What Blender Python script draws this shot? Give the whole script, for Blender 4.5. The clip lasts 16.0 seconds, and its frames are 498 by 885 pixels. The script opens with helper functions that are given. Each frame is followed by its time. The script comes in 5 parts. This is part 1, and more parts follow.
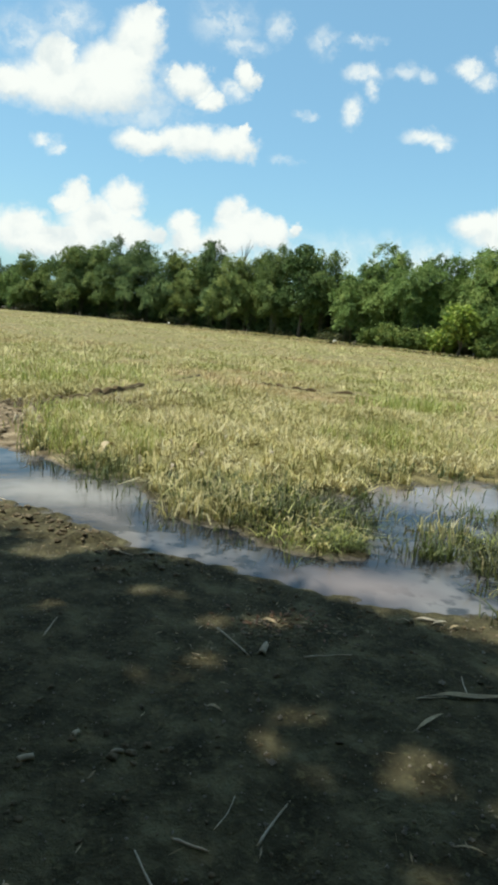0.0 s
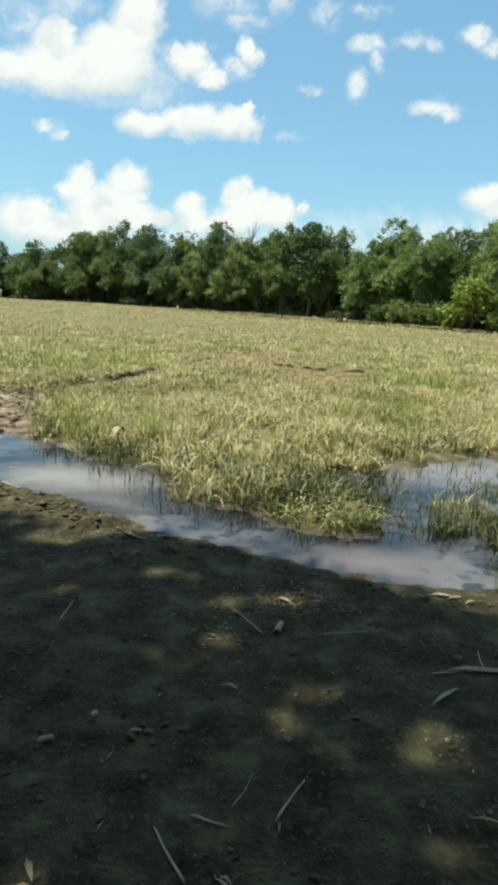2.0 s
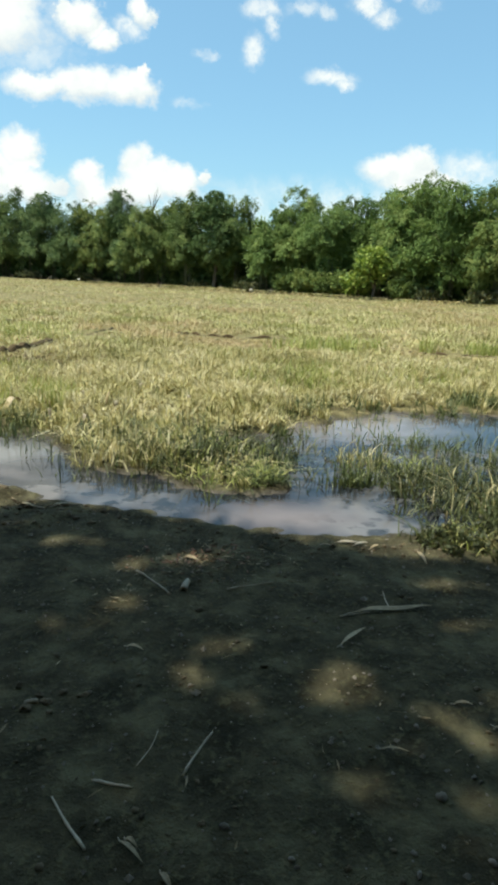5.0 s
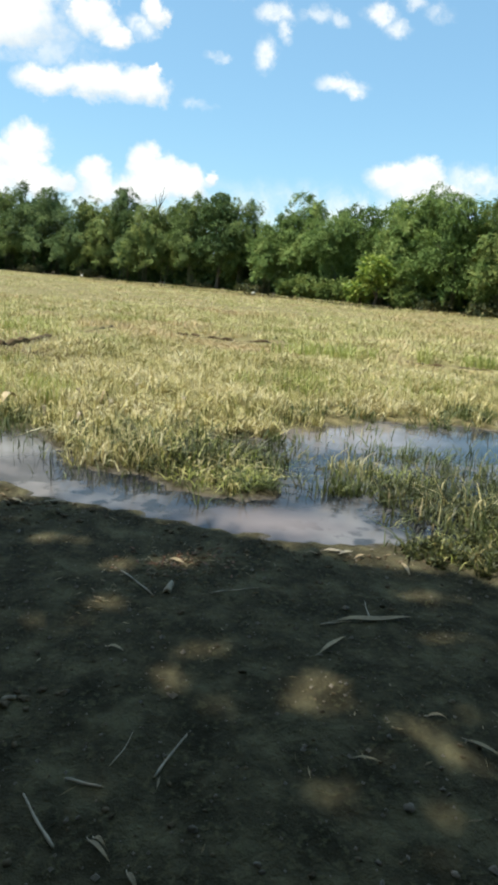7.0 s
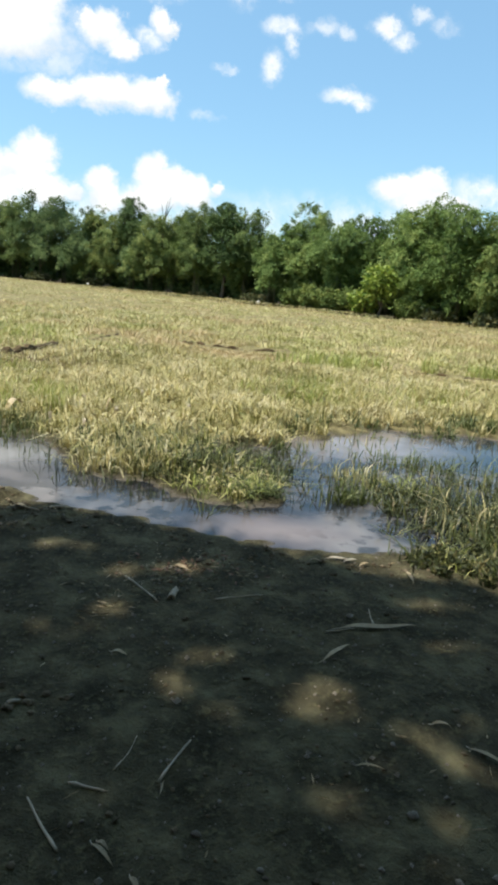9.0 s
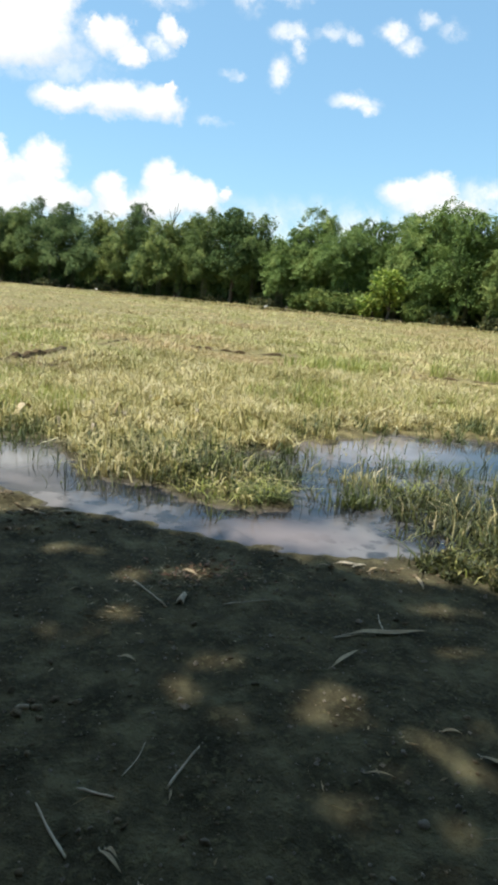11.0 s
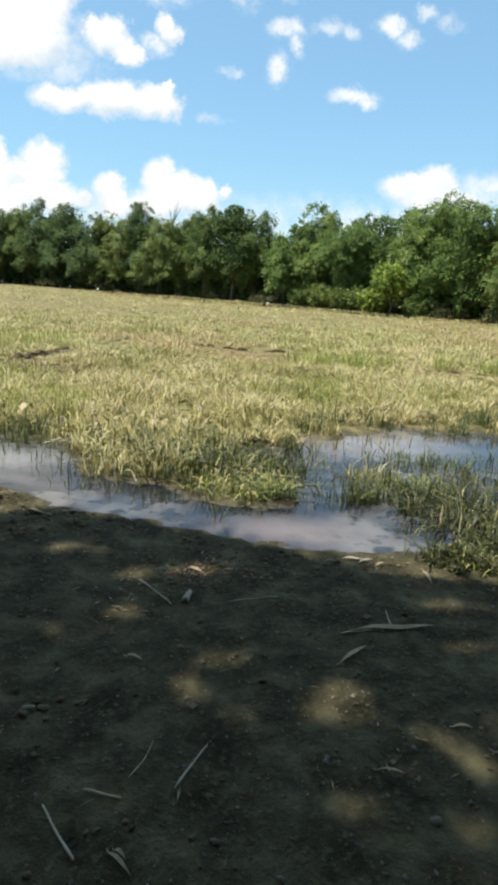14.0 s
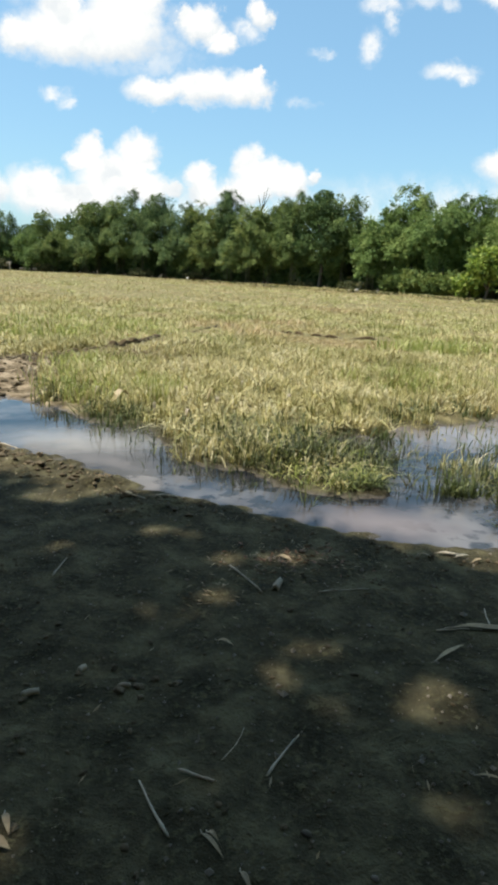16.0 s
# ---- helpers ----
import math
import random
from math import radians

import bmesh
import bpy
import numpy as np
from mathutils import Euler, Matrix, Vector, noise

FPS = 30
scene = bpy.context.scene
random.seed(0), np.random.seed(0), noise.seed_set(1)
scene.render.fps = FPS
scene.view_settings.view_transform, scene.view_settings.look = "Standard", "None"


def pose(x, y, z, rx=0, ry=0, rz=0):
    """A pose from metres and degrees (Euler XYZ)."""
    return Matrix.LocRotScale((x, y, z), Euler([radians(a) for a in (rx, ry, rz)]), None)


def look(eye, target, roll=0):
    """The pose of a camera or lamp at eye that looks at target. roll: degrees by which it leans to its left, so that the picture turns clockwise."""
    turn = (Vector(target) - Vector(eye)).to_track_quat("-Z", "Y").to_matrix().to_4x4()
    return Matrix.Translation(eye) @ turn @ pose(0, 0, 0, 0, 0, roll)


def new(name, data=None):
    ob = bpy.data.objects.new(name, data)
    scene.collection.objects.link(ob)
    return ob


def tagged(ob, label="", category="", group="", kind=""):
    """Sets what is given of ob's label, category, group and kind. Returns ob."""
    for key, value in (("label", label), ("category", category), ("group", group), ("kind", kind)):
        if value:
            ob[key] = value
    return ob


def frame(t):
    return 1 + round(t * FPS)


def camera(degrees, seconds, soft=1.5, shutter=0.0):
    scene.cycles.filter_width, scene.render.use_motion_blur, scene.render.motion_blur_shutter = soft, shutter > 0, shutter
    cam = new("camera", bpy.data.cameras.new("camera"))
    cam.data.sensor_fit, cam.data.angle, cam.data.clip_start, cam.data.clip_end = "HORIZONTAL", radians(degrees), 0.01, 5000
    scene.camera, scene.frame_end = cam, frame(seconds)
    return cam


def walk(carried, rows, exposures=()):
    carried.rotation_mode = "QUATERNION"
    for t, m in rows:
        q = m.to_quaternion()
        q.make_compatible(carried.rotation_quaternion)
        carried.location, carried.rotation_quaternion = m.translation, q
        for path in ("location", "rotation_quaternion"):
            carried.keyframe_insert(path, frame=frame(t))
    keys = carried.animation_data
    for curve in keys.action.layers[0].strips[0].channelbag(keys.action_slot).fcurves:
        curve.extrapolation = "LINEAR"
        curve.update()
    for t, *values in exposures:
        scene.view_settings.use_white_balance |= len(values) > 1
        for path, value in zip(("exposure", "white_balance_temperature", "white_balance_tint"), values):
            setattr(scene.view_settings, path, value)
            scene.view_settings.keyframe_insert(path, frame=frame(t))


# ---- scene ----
cam = camera(43.3, 16.0, soft=3.75)
EXPOSURES = [(0, 0.30, 6500, 2), (3.5, 0.30, 6500, 2), (5, 0.40, 6500, 3), (9, 0.50, 6450, 9), (14, 0.45, 6500, 9), (16, 0.40, 6550, 9)]
PATH = [
    (0, (0.04, -0.302, 1.578), (0.064, 1.659, 1.187), 4.6),
    (0.5, (0.04, -0.296, 1.572), (0.036, 1.659, 1.152), 4.1),
    (1, (0.051, -0.297, 1.573), (0.031, 1.657, 1.146), 3.0),
    (1.5, (0.054, -0.295, 1.572), (0.02, 1.658, 1.144), 2.7),
    (2, (0.059, -0.288, 1.566), (0.045, 1.661, 1.117), 2.7),
    (2.5, (0.053, -0.283, 1.563), (0.032, 1.661, 1.092), 3.0),
    (3, (0.038, -0.276, 1.558), (-0.033, 1.657, 1.048), 3.7),
    (3.5, (0.069, -0.272, 1.545), (0.042, 1.676, 1.094), 1.0),
    (4, (0.095, -0.253, 1.502), (0.246, 1.699, 1.094), 2.3),
    (4.5, (0.104, -0.202, 1.451), (0.282, 1.717, 0.918), 5.3),
    (5, (0.135, -0.208, 1.441), (0.398, 1.706, 0.921), 2.0),
    (5.2, (0.136, -0.223, 1.456), (0.409, 1.691, 0.942), 1.1),
    (7.5, (0.171, -0.231, 1.465), (0.442, 1.682, 0.95), 4.9),
    (8, (0.17, -0.231, 1.456), (0.434, 1.678, 0.922), 4.8),
    (8.5, (0.167, -0.236, 1.462), (0.415, 1.685, 0.964), 4.3),
    (9, (0.159, -0.245, 1.459), (0.419, 1.678, 0.974), 4.7),
    (9.5, (0.156, -0.235, 1.463), (0.411, 1.692, 0.991), 5.0),
    (10, (0.151, -0.228, 1.468), (0.407, 1.693, 0.977), 6.5),
    (10.2, (0.157, -0.24, 1.466), (0.395, 1.689, 0.993), 4.5),
    (12.3, (0.155, -0.217, 1.447), (0.385, 1.712, 0.97), 4.5),
    (12.5, (0.162, -0.211, 1.443), (0.39, 1.714, 0.951), 4.0),
    (13, (0.16, -0.218, 1.429), (0.378, 1.711, 0.949), 3.5),
    (13.5, (0.159, -0.208, 1.441), (0.402, 1.713, 0.94), 4.5),
    (14, (0.163, -0.215, 1.443), (0.385, 1.714, 0.961), 3.4),
    (14.5, (0.157, -0.215, 1.447), (0.356, 1.716, 0.966), 3.8),
    (15, (0.123, -0.204, 1.441), (0.176, 1.738, 0.968), 4.3),
    (15.5, (0.123, -0.19, 1.436), (0.108, 1.747, 0.937), 3.3),
    (16, (0.126, -0.185, 1.434), (0.081, 1.742, 0.902), 2.4),
]
walk(cam, [(t, look(eye, target, roll)) for t, eye, target, roll in PATH], EXPOSURES)

# ---- world, sun ----
SUN_X, SUN_Y = -0.40, -0.08          # horizontal way towards the sun for one metre of height
sun_way = Vector((SUN_X, SUN_Y, 1.0)).normalized()

world = bpy.data.worlds.new("sky")
scene.world = world
world.use_nodes = True
wt = world.node_tree
wt.nodes.clear()


def node(tree, kind, ins=(), **props):
    n = tree.nodes.new(kind)
    for k, v in props.items():
        setattr(n, k, v)
    for k, v in dict(ins).items():
        if isinstance(v, bpy.types.NodeSocket):
            tree.links.new(v, n.inputs[k])
        else:
            n.inputs[k].default_value = v
    return n


def calc(tree, op, a, b=0.0, c=0.0):
    return node(tree, "ShaderNodeMath", {0: a, 1: b, 2: c}, operation=op).outputs[0]


def smooth(tree, value, a, b, lo=0.0, hi=1.0):
    return node(tree, "ShaderNodeMapRange", {0: value, 1: a, 2: b, 3: lo, 4: hi}, interpolation_type="SMOOTHSTEP").outputs[0]


def mix_rgb(tree, f, a, b, how="MIX"):
    n = tree.nodes.new("ShaderNodeMix")
    n.data_type, n.blend_type = "RGBA", how
    for k, v in ((0, f), (6, a), (7, b)):
        if isinstance(v, bpy.types.NodeSocket):
            tree.links.new(v, n.inputs[k])
        else:
            n.inputs[k].default_value = v if k == 0 else (*v, 1)
    return n.outputs[2]


SKY_STRENGTH, SKY_TINT = 0.135, (0.85, 1.05, 1.06)
sky = node(wt, "ShaderNodeTexSky", sky_type="NISHITA", sun_disc=False, sun_elevation=math.asin(sun_way.z),
           sun_rotation=math.atan2(SUN_X, SUN_Y), air_density=1.0, dust_density=1.4, ozone_density=1.2)
sky_rgb = mix_rgb(wt, 1.0, sky.outputs[0], tuple(SKY_STRENGTH * c for c in SKY_TINT), "MULTIPLY")
sky_rgb = mix_rgb(wt, 0.35, sky_rgb, (0.26, 0.50, 0.72))          # thin haze
way = node(wt, "ShaderNodeTexCoord").outputs["Generated"]
xyz = node(wt, "ShaderNodeSeparateXYZ", {0: way}).outputs
ahead = calc(wt, "MAXIMUM", xyz[1], 0.05)
flat = node(wt, "ShaderNodeCombineXYZ", {0: calc(wt, "DIVIDE", xyz[0], ahead), 1: calc(wt, "DIVIDE", xyz[2], ahead)}).outputs[0]
curl_big = node(wt, "ShaderNodeTexNoise", {"Vector": flat, "Scale": 26.0, "Detail": 6.0, "Roughness": 0.68})
off = node(wt, "ShaderNodeVectorMath", {0: curl_big.outputs["Color"], 1: (0.5, 0.5, 0.5)}, operation="SUBTRACT").outputs[0]
flat_c = node(wt, "ShaderNodeVectorMath", {0: off, 1: (0.05, 0.042, 0), 2: flat}, operation="MULTIPLY_ADD").outputs[0]


def cloud(blobs, spread, chain=None):
    """Nearest of some ellipses on the sky, each as middle and half widths in slopes ahead."""
    for u, v, a, b in blobs:
        a, b = a * spread, b * spread
        p = node(wt, "ShaderNodeVectorMath", {0: flat_c, 1: (1 / a, 1 / b, 0), 2: (-u / a, -v / b, 0)}, operation="MULTIPLY_ADD")
        d = node(wt, "ShaderNodeVectorMath", {0: p.outputs[0]}, operation="LENGTH").outputs["Value"]
        chain = d if chain is None else calc(wt, "MINIMUM", chain, d)
    return chain


thick, crest = None, None
for blobs in ([(-.314, .347, .033, .033), (-.271, .305, .135, .042), (-.371, .305, .041, .026), (-.192, .380, .039, .040), (-.219, .340, .062, .037), (-.181, .410, .020, .018)],
              [(-.114, .326, .033, .026), (-.083, .302, .025, .015), (-.136, .336, .016, .015), (-.034, .341, .018, .022)],
              [(-.172, .240, .050, .020), (-.109, .244, .054, .026), (-.046, .245, .042, .025), (-.030, .264, .013, .012)],
              [(-.359, .099, .052, .037), (-.275, .160, .024, .024), (-.291, .146, .024, .015), (-.204, .157, .032, .028), (-.235, .118, .047, .025), (-.307, .087, .104, .033), (-.44, .10, .05, .03), (-.245, .125, .055, .034), (-.19, .11, .045, .03)],
              [(-.114, .128, .024, .023), (-.152, .110, .016, .015), (-.104, .104, .030, .021)],
              [(-.040, .151, .024, .026), (-.015, .133, .047, .023), (.021, .123, .039, .025), (.059, .136, .010, .011), (-.047, .109, .052, .025)],
              [(.333, .159, .041, .024), (.378, .167, .041, .026), (.399, .142, .083, .024)]):
    thick = cloud(blobs, 1.02, thick)
    crest = cloud([(u - 0.15 * a, v + 0.5 * b, a, b) for u, v, a, b in blobs], 0.95, crest)
thin = cloud([(.136, .359, .029, .015), (.125, .308, .018, .021), (.147, .341, .010, .011), (.288, .376, .025, .013),
              (.315, .363, .021, .013), (.239, .279, .038, .012), (.261, .272, .021, .009)], 1.02)
thin = cloud([(-.323, .235, .021, .011), (-.306, .223, .015, .011), (-.051, .320, .021, .014), (.471, .165, .056, .026)], 1.02, thin)
faint = cloud([(-.203, .281, .075, .019), (-.355, .374, .037, .026), (-.290, .394, .032, .025), (-.071, .412, .036, .025),
               (-.044, .381, .029, .011), (.007, .408, .015, .018), (.074, .394, .018, .016), (.131, .402, .024, .007)], 1.2)
faint = cloud([(.198, .364, .023, .009), (.231, .363, .012, .007), (.032, .230, .017, .006), (.055, .296, .015, .006),
               (.333, .398, .015, .007), (.373, .392, .017, .011), (.3, .10, .3, .03), (-.1, .09, .3, .03)], 1.2, faint)
fray = node(wt, "ShaderNodeTexNoise", {"Vector": flat, "Scale": 52.0, "Detail": 4.0, "Roughness": 0.55}).outputs[0]
wisp = node(wt, "ShaderNodeTexNoise", {"Vector": flat_c, "Scale": 34.0, "Detail": 6.0, "Roughness": 0.62}).outputs[0]
fray_off = calc(wt, "MULTIPLY", calc(wt, "SUBTRACT", fray, 0.5), 0.42)
sag = calc(wt, "MULTIPLY", calc(wt, "MAXIMUM", calc(wt, "SUBTRACT", crest, thick), 0.0), 0.34)       # soft, ragged bases
d_thick = smooth(wt, calc(wt, "ADD", calc(wt, "ADD", thick, sag), fray_off), 1.24, 0.62)
d_thin = calc(wt, "MULTIPLY", smooth(wt, calc(wt, "ADD", thin, fray_off), 1.32, 0.12), smooth(wt, wisp, 0.30, 0.58, 0.30, 0.92))
d_faint = calc(wt, "MULTIPLY", smooth(wt, calc(wt, "ADD", faint, fray_off), 1.45, 0.1), smooth(wt, wisp, 0.34, 0.62, 0.10, 0.62))
dens = calc(wt, "MAXIMUM", calc(wt, "MAXIMUM", d_thick, d_thin), d_faint)
# scattered clouds over the rest of the sky
rest = node(wt, "ShaderNodeTexNoise", {"Vector": way, "Scale": 3.2, "Detail": 6.0, "Roughness": 0.55}).outputs[0]
side = calc(wt, "ABSOLUTE", calc(wt, "DIVIDE", xyz[0], ahead))
away = calc(wt, "MAXIMUM", smooth(wt, side, 0.58, 0.72), smooth(wt, calc(wt, "DIVIDE", xyz[2], ahead), 0.5, 0.6))
dens = calc(wt, "MAXIMUM", dens, calc(wt, "MULTIPLY", smooth(wt, rest, 0.53, 0.62), away))
billow = node(wt, "ShaderNodeTexNoise", {"Vector": flat_c, "Scale": 17.0, "Detail": 3.0}).outputs[0]
under = calc(wt, "MAXIMUM", smooth(wt, crest, 0.6, 1.45), calc(wt, "MULTIPLY", smooth(wt, billow, 0.45, 0.75), 0.6))
cloud_rgb = mix_rgb(wt, calc(wt, "MULTIPLY", under, d_thick), (0.80, 0.80, 0.79), (0.50, 0.57, 0.63))
all_rgb = mix_rgb(wt, dens, sky_rgb, cloud_rgb)
back = node(wt, "ShaderNodeBackground", {0: all_rgb, 1: 1.0})
node(wt, "ShaderNodeOutputWorld", {0: back.outputs[0]})

sun_lamp = bpy.data.lights.new("sun", "SUN")
sun_lamp.energy, sun_lamp.angle, sun_lamp.color = 4.9, radians(0.53), (1.0, 0.95, 0.86)
sun = new("sun", sun_lamp)
sun.matrix_world = look((sun_way * 60).to_tuple(), (0, 0, 0))


# ---- materials ----
def material(name):
    m = bpy.data.materials.new(name)
    m.use_nodes = True
    t = m.node_tree
    return m, t, t.nodes["Principled BSDF"]


def noise_at(t, scale, detail=4.0, rough=0.55, vector=None):
    v = vector or node(t, "ShaderNodeNewGeometry").outputs["Position"]
    return node(t, "ShaderNodeTexNoise", {"Vector": v, "Scale": scale, "Detail": detail, "Roughness": rough}).outputs[0]


def bump(t, height, strength, distance):
    return node(t, "ShaderNodeBump", {"Height": height, "Strength": strength, "Distance": distance}).outputs[0]


def ramp(t, value, stops):
    n = node(t, "ShaderNodeValToRGB", {0: value})
    el = n.color_ramp.elements
    while len(el) < len(stops):
        el.new(0.5)
    for e, (p, c) in zip(el, stops):
        e.position, e.color = p, (*c, 1)
    return n.outputs[0]


def leafy(name, stops, glow=0.35, patch=0.0, patch_scale=0.3, rough=0.5, tree_shift=0.0, mottle=0.2, tuft=0.0, brown=0.0):
    """Thin leaves and blades: colour by blade, by patch of ground and by plant; some light comes through."""
    m, t, p = material(name)
    geo = node(t, "ShaderNodeNewGeometry")
    r = geo.outputs["Random Per Island"]
    if patch:
        big = noise_at(t, patch_scale, 3.0, 0.6)
        r = calc(t, "ADD", calc(t, "MULTIPLY", r, 1 - patch), calc(t, "MULTIPLY", smooth(t, big, 0.3, 0.7), patch))
    if tree_shift:
        o = node(t, "ShaderNodeObjectInfo").outputs["Random"]
        r = calc(t, "ADD", calc(t, "MULTIPLY", r, 1 - tree_shift), calc(t, "MULTIPLY", o, tree_shift))
    col = ramp(t, r, stops)
    if tuft:
        old = smooth(t, noise_at(t, tuft, 2.0, 0.5), 0.36, 0.64)
        col = mix_rgb(t, calc(t, "MULTIPLY", old, 0.5), col, (0.16, 0.14, 0.05))
    if brown:
        dry = smooth(t, noise_at(t, 0.11, 4.0, 0.62), 0.47, 0.62)
        col = mix_rgb(t, calc(t, "MULTIPLY", dry, brown), col, (0.44, 0.285, 0.15))
    mott = noise_at(t, 45.0, 2.0)
    col = mix_rgb(t, smooth(t, mott, 0.3, 0.7, 0.0, mottle if not tree_shift else 0.0), col, (0.10, 0.08, 0.03))
    t.links.new(col, p.inputs["Base Color"])
    p.inputs["Roughness"].default_value = rough
    p.inputs["Specular IOR Level"].default_value = 0.2 if tree_shift else 0.4
    tr = node(t, "ShaderNodeBsdfTranslucent", {0: col})
    sh = node(t, "ShaderNodeMixShader", {0: glow, 1: p.outputs[0], 2: tr.outputs[0]})
    t.links.new(sh.outputs[0], t.nodes["Material Output"].inputs[0])
    return m


M_STRAW = leafy("dry_stubble", [(0.0, (0.13, 0.13, 0.04)), (0.16, (0.25, 0.255, 0.075)), (0.36, (0.50, 0.455, 0.178)), (0.62, (0.73, 0.63, 0.315)), (0.88, (0.87, 0.81, 0.54)), (1.0, (0.40, 0.26, 0.13))], 0.25, 0.42, 0.8, tuft=7.0)
M_FIELD = leafy("field_stubble", [(0.0, (0.26, 0.285, 0.075)), (0.25, (0.385, 0.39, 0.12)), (0.5, (0.57, 0.525, 0.228)), (0.72, (0.72, 0.625, 0.335)), (0.88, (0.60, 0.455, 0.26)), (1.0, (0.49, 0.31, 0.16))], 0.25, 0.55, 0.45, tuft=1.7, brown=0.5)
M_GREEN = leafy("green_blades", [(0.0, (0.18, 0.235, 0.05)), (0.5, (0.38, 0.42, 0.11)), (1.0, (0.62, 0.58, 0.24))], 0.35, 0.3, 0.8)
M_BROWN = leafy("brown_stubble", [(0.0, (0.08, 0.055, 0.025)), (0.5, (0.22, 0.155, 0.075)), (1.0, (0.42, 0.33, 0.17))], 0.2, 0.3, 1.5)
M_WEED = leafy("weed_leaves", [(0.0, (0.025, 0.034, 0.014)), (0.55, (0.07, 0.088, 0.028)), (0.88, (0.16, 0.17, 0.058)), (1.0, (0.34, 0.27, 0.12))], 0.3)
M_BAMBOO = leafy("bamboo_leaves", [(0.0, (0.042, 0.074, 0.020)), (0.5, (0.13, 0.18, 0.046)), (1.0, (0.33, 0.345, 0.10))], 0.2, 0.55, 0.8, 0.62, 0.25)
M_DARK = leafy("dark_tree_leaves", [(0.0, (0.03, 0.062, 0.022)), (0.6, (0.088, 0.137, 0.042)), (1.0, (0.20, 0.245, 0.075))], 0.18, 0.5, 0.8, 0.62, 0.2)
M_PALE = leafy("feathery_leaves", [(0.0, (0.055, 0.10, 0.026)), (0.6, (0.155, 0.225, 0.056)), (1.0, (0.34, 0.38, 0.115))], 0.22, 0.55, 0.8, 0.62, 0.25)
M_MARSH = leafy("marsh_blades", [(0.0, (0.03, 0.045, 0.014)), (0.5, (0.082, 0.112, 0.034)), (0.88, (0.18, 0.20, 0.066)), (1.0, (0.36, 0.33, 0.14))], 0.3, 0.3, 1.5)
M_BRIGHT = leafy("bright_bush_leaves", [(0.0, (0.11, 0.18, 0.03)), (0.6, (0.28, 0.36, 0.062)), (1.0, (0.48, 0.53, 0.125))], 0.45, mottle=0.0)


def solid(name, stops, scale, rough=0.8, bump_h=0.002, fine=60.0):
    m, t, p = material(name)
    o = node(t, "ShaderNodeTexCoord").outputs["Object"]
    a, b = noise_at(t, scale, 4.0, 0.6, o), noise_at(t, fine, 3.0, 0.6, o)
    info = node(t, "ShaderNodeObjectInfo").outputs["Random"]
    k = calc(t, "ADD", calc(t, "MULTIPLY", a, 0.7), calc(t, "MULTIPLY", info, 0.3))
    t.links.new(ramp(t, k, stops), p.inputs["Base Color"])
    p.inputs["Roughness"].default_value = rough
    p.inputs["Specular IOR Level"].default_value = 0.5 if rough < 0.75 else 0.2
    t.links.new(bump(t, b, 0.6, bump_h), p.inputs["Normal"])
    return m


M_BARK = solid("bark", [(0.3, (0.06, 0.05, 0.035)), (0.7, (0.17, 0.14, 0.10))], 3.0, 0.9, 0.01, 25.0)
M_CULM = solid("bamboo_culm", [(0.3, (0.04, 0.05, 0.02)), (0.7, (0.11, 0.11, 0.05))], 2.0, 0.6, 0.003, 20.0)
M_STICK = solid("weathered_cane", [(0.3, (0.25, 0.205, 0.14)), (0.7, (0.50, 0.43, 0.32))], 40.0, 0.6, 0.0008, 220.0)
M_LEAF = solid("dry_leaf", [(0.3, (0.20, 0.15, 0.08)), (0.7, (0.43, 0.34, 0.20))], 30.0, 0.6, 0.0008, 160.0)
M_RUST = solid("rusty_leaf", [(0.3, (0.11, 0.052, 0.032)), (0.7, (0.25, 0.14, 0.085))], 30.0, 0.7, 0.0008, 160.0)
M_STONE = solid("grey_stone", [(0.3, (0.10, 0.085, 0.065)), (0.7, (0.24, 0.21, 0.17))], 18.0, 0.8, 0.002, 90.0)
M_CLOD = solid("mud_clod", [(0.3, (0.045, 0.035, 0.020)), (0.7, (0.185, 0.145, 0.09))], 14.0, 0.85, 0.004, 60.0)
# bund earth darkened to carry the shadow of its near side
M_BUND = solid("bund_earth", [(0.3, (0.03, 0.021, 0.010)), (0.7, (0.115, 0.08, 0.038))], 3.0, 0.95, 0.012, 14.0)
M_PALE_WOOD = solid("pale_wood", [(0.3, (0.45, 0.42, 0.36)), (0.7, (0.75, 0.72, 0.66))], 8.0, 0.7, 0.003, 40.0)


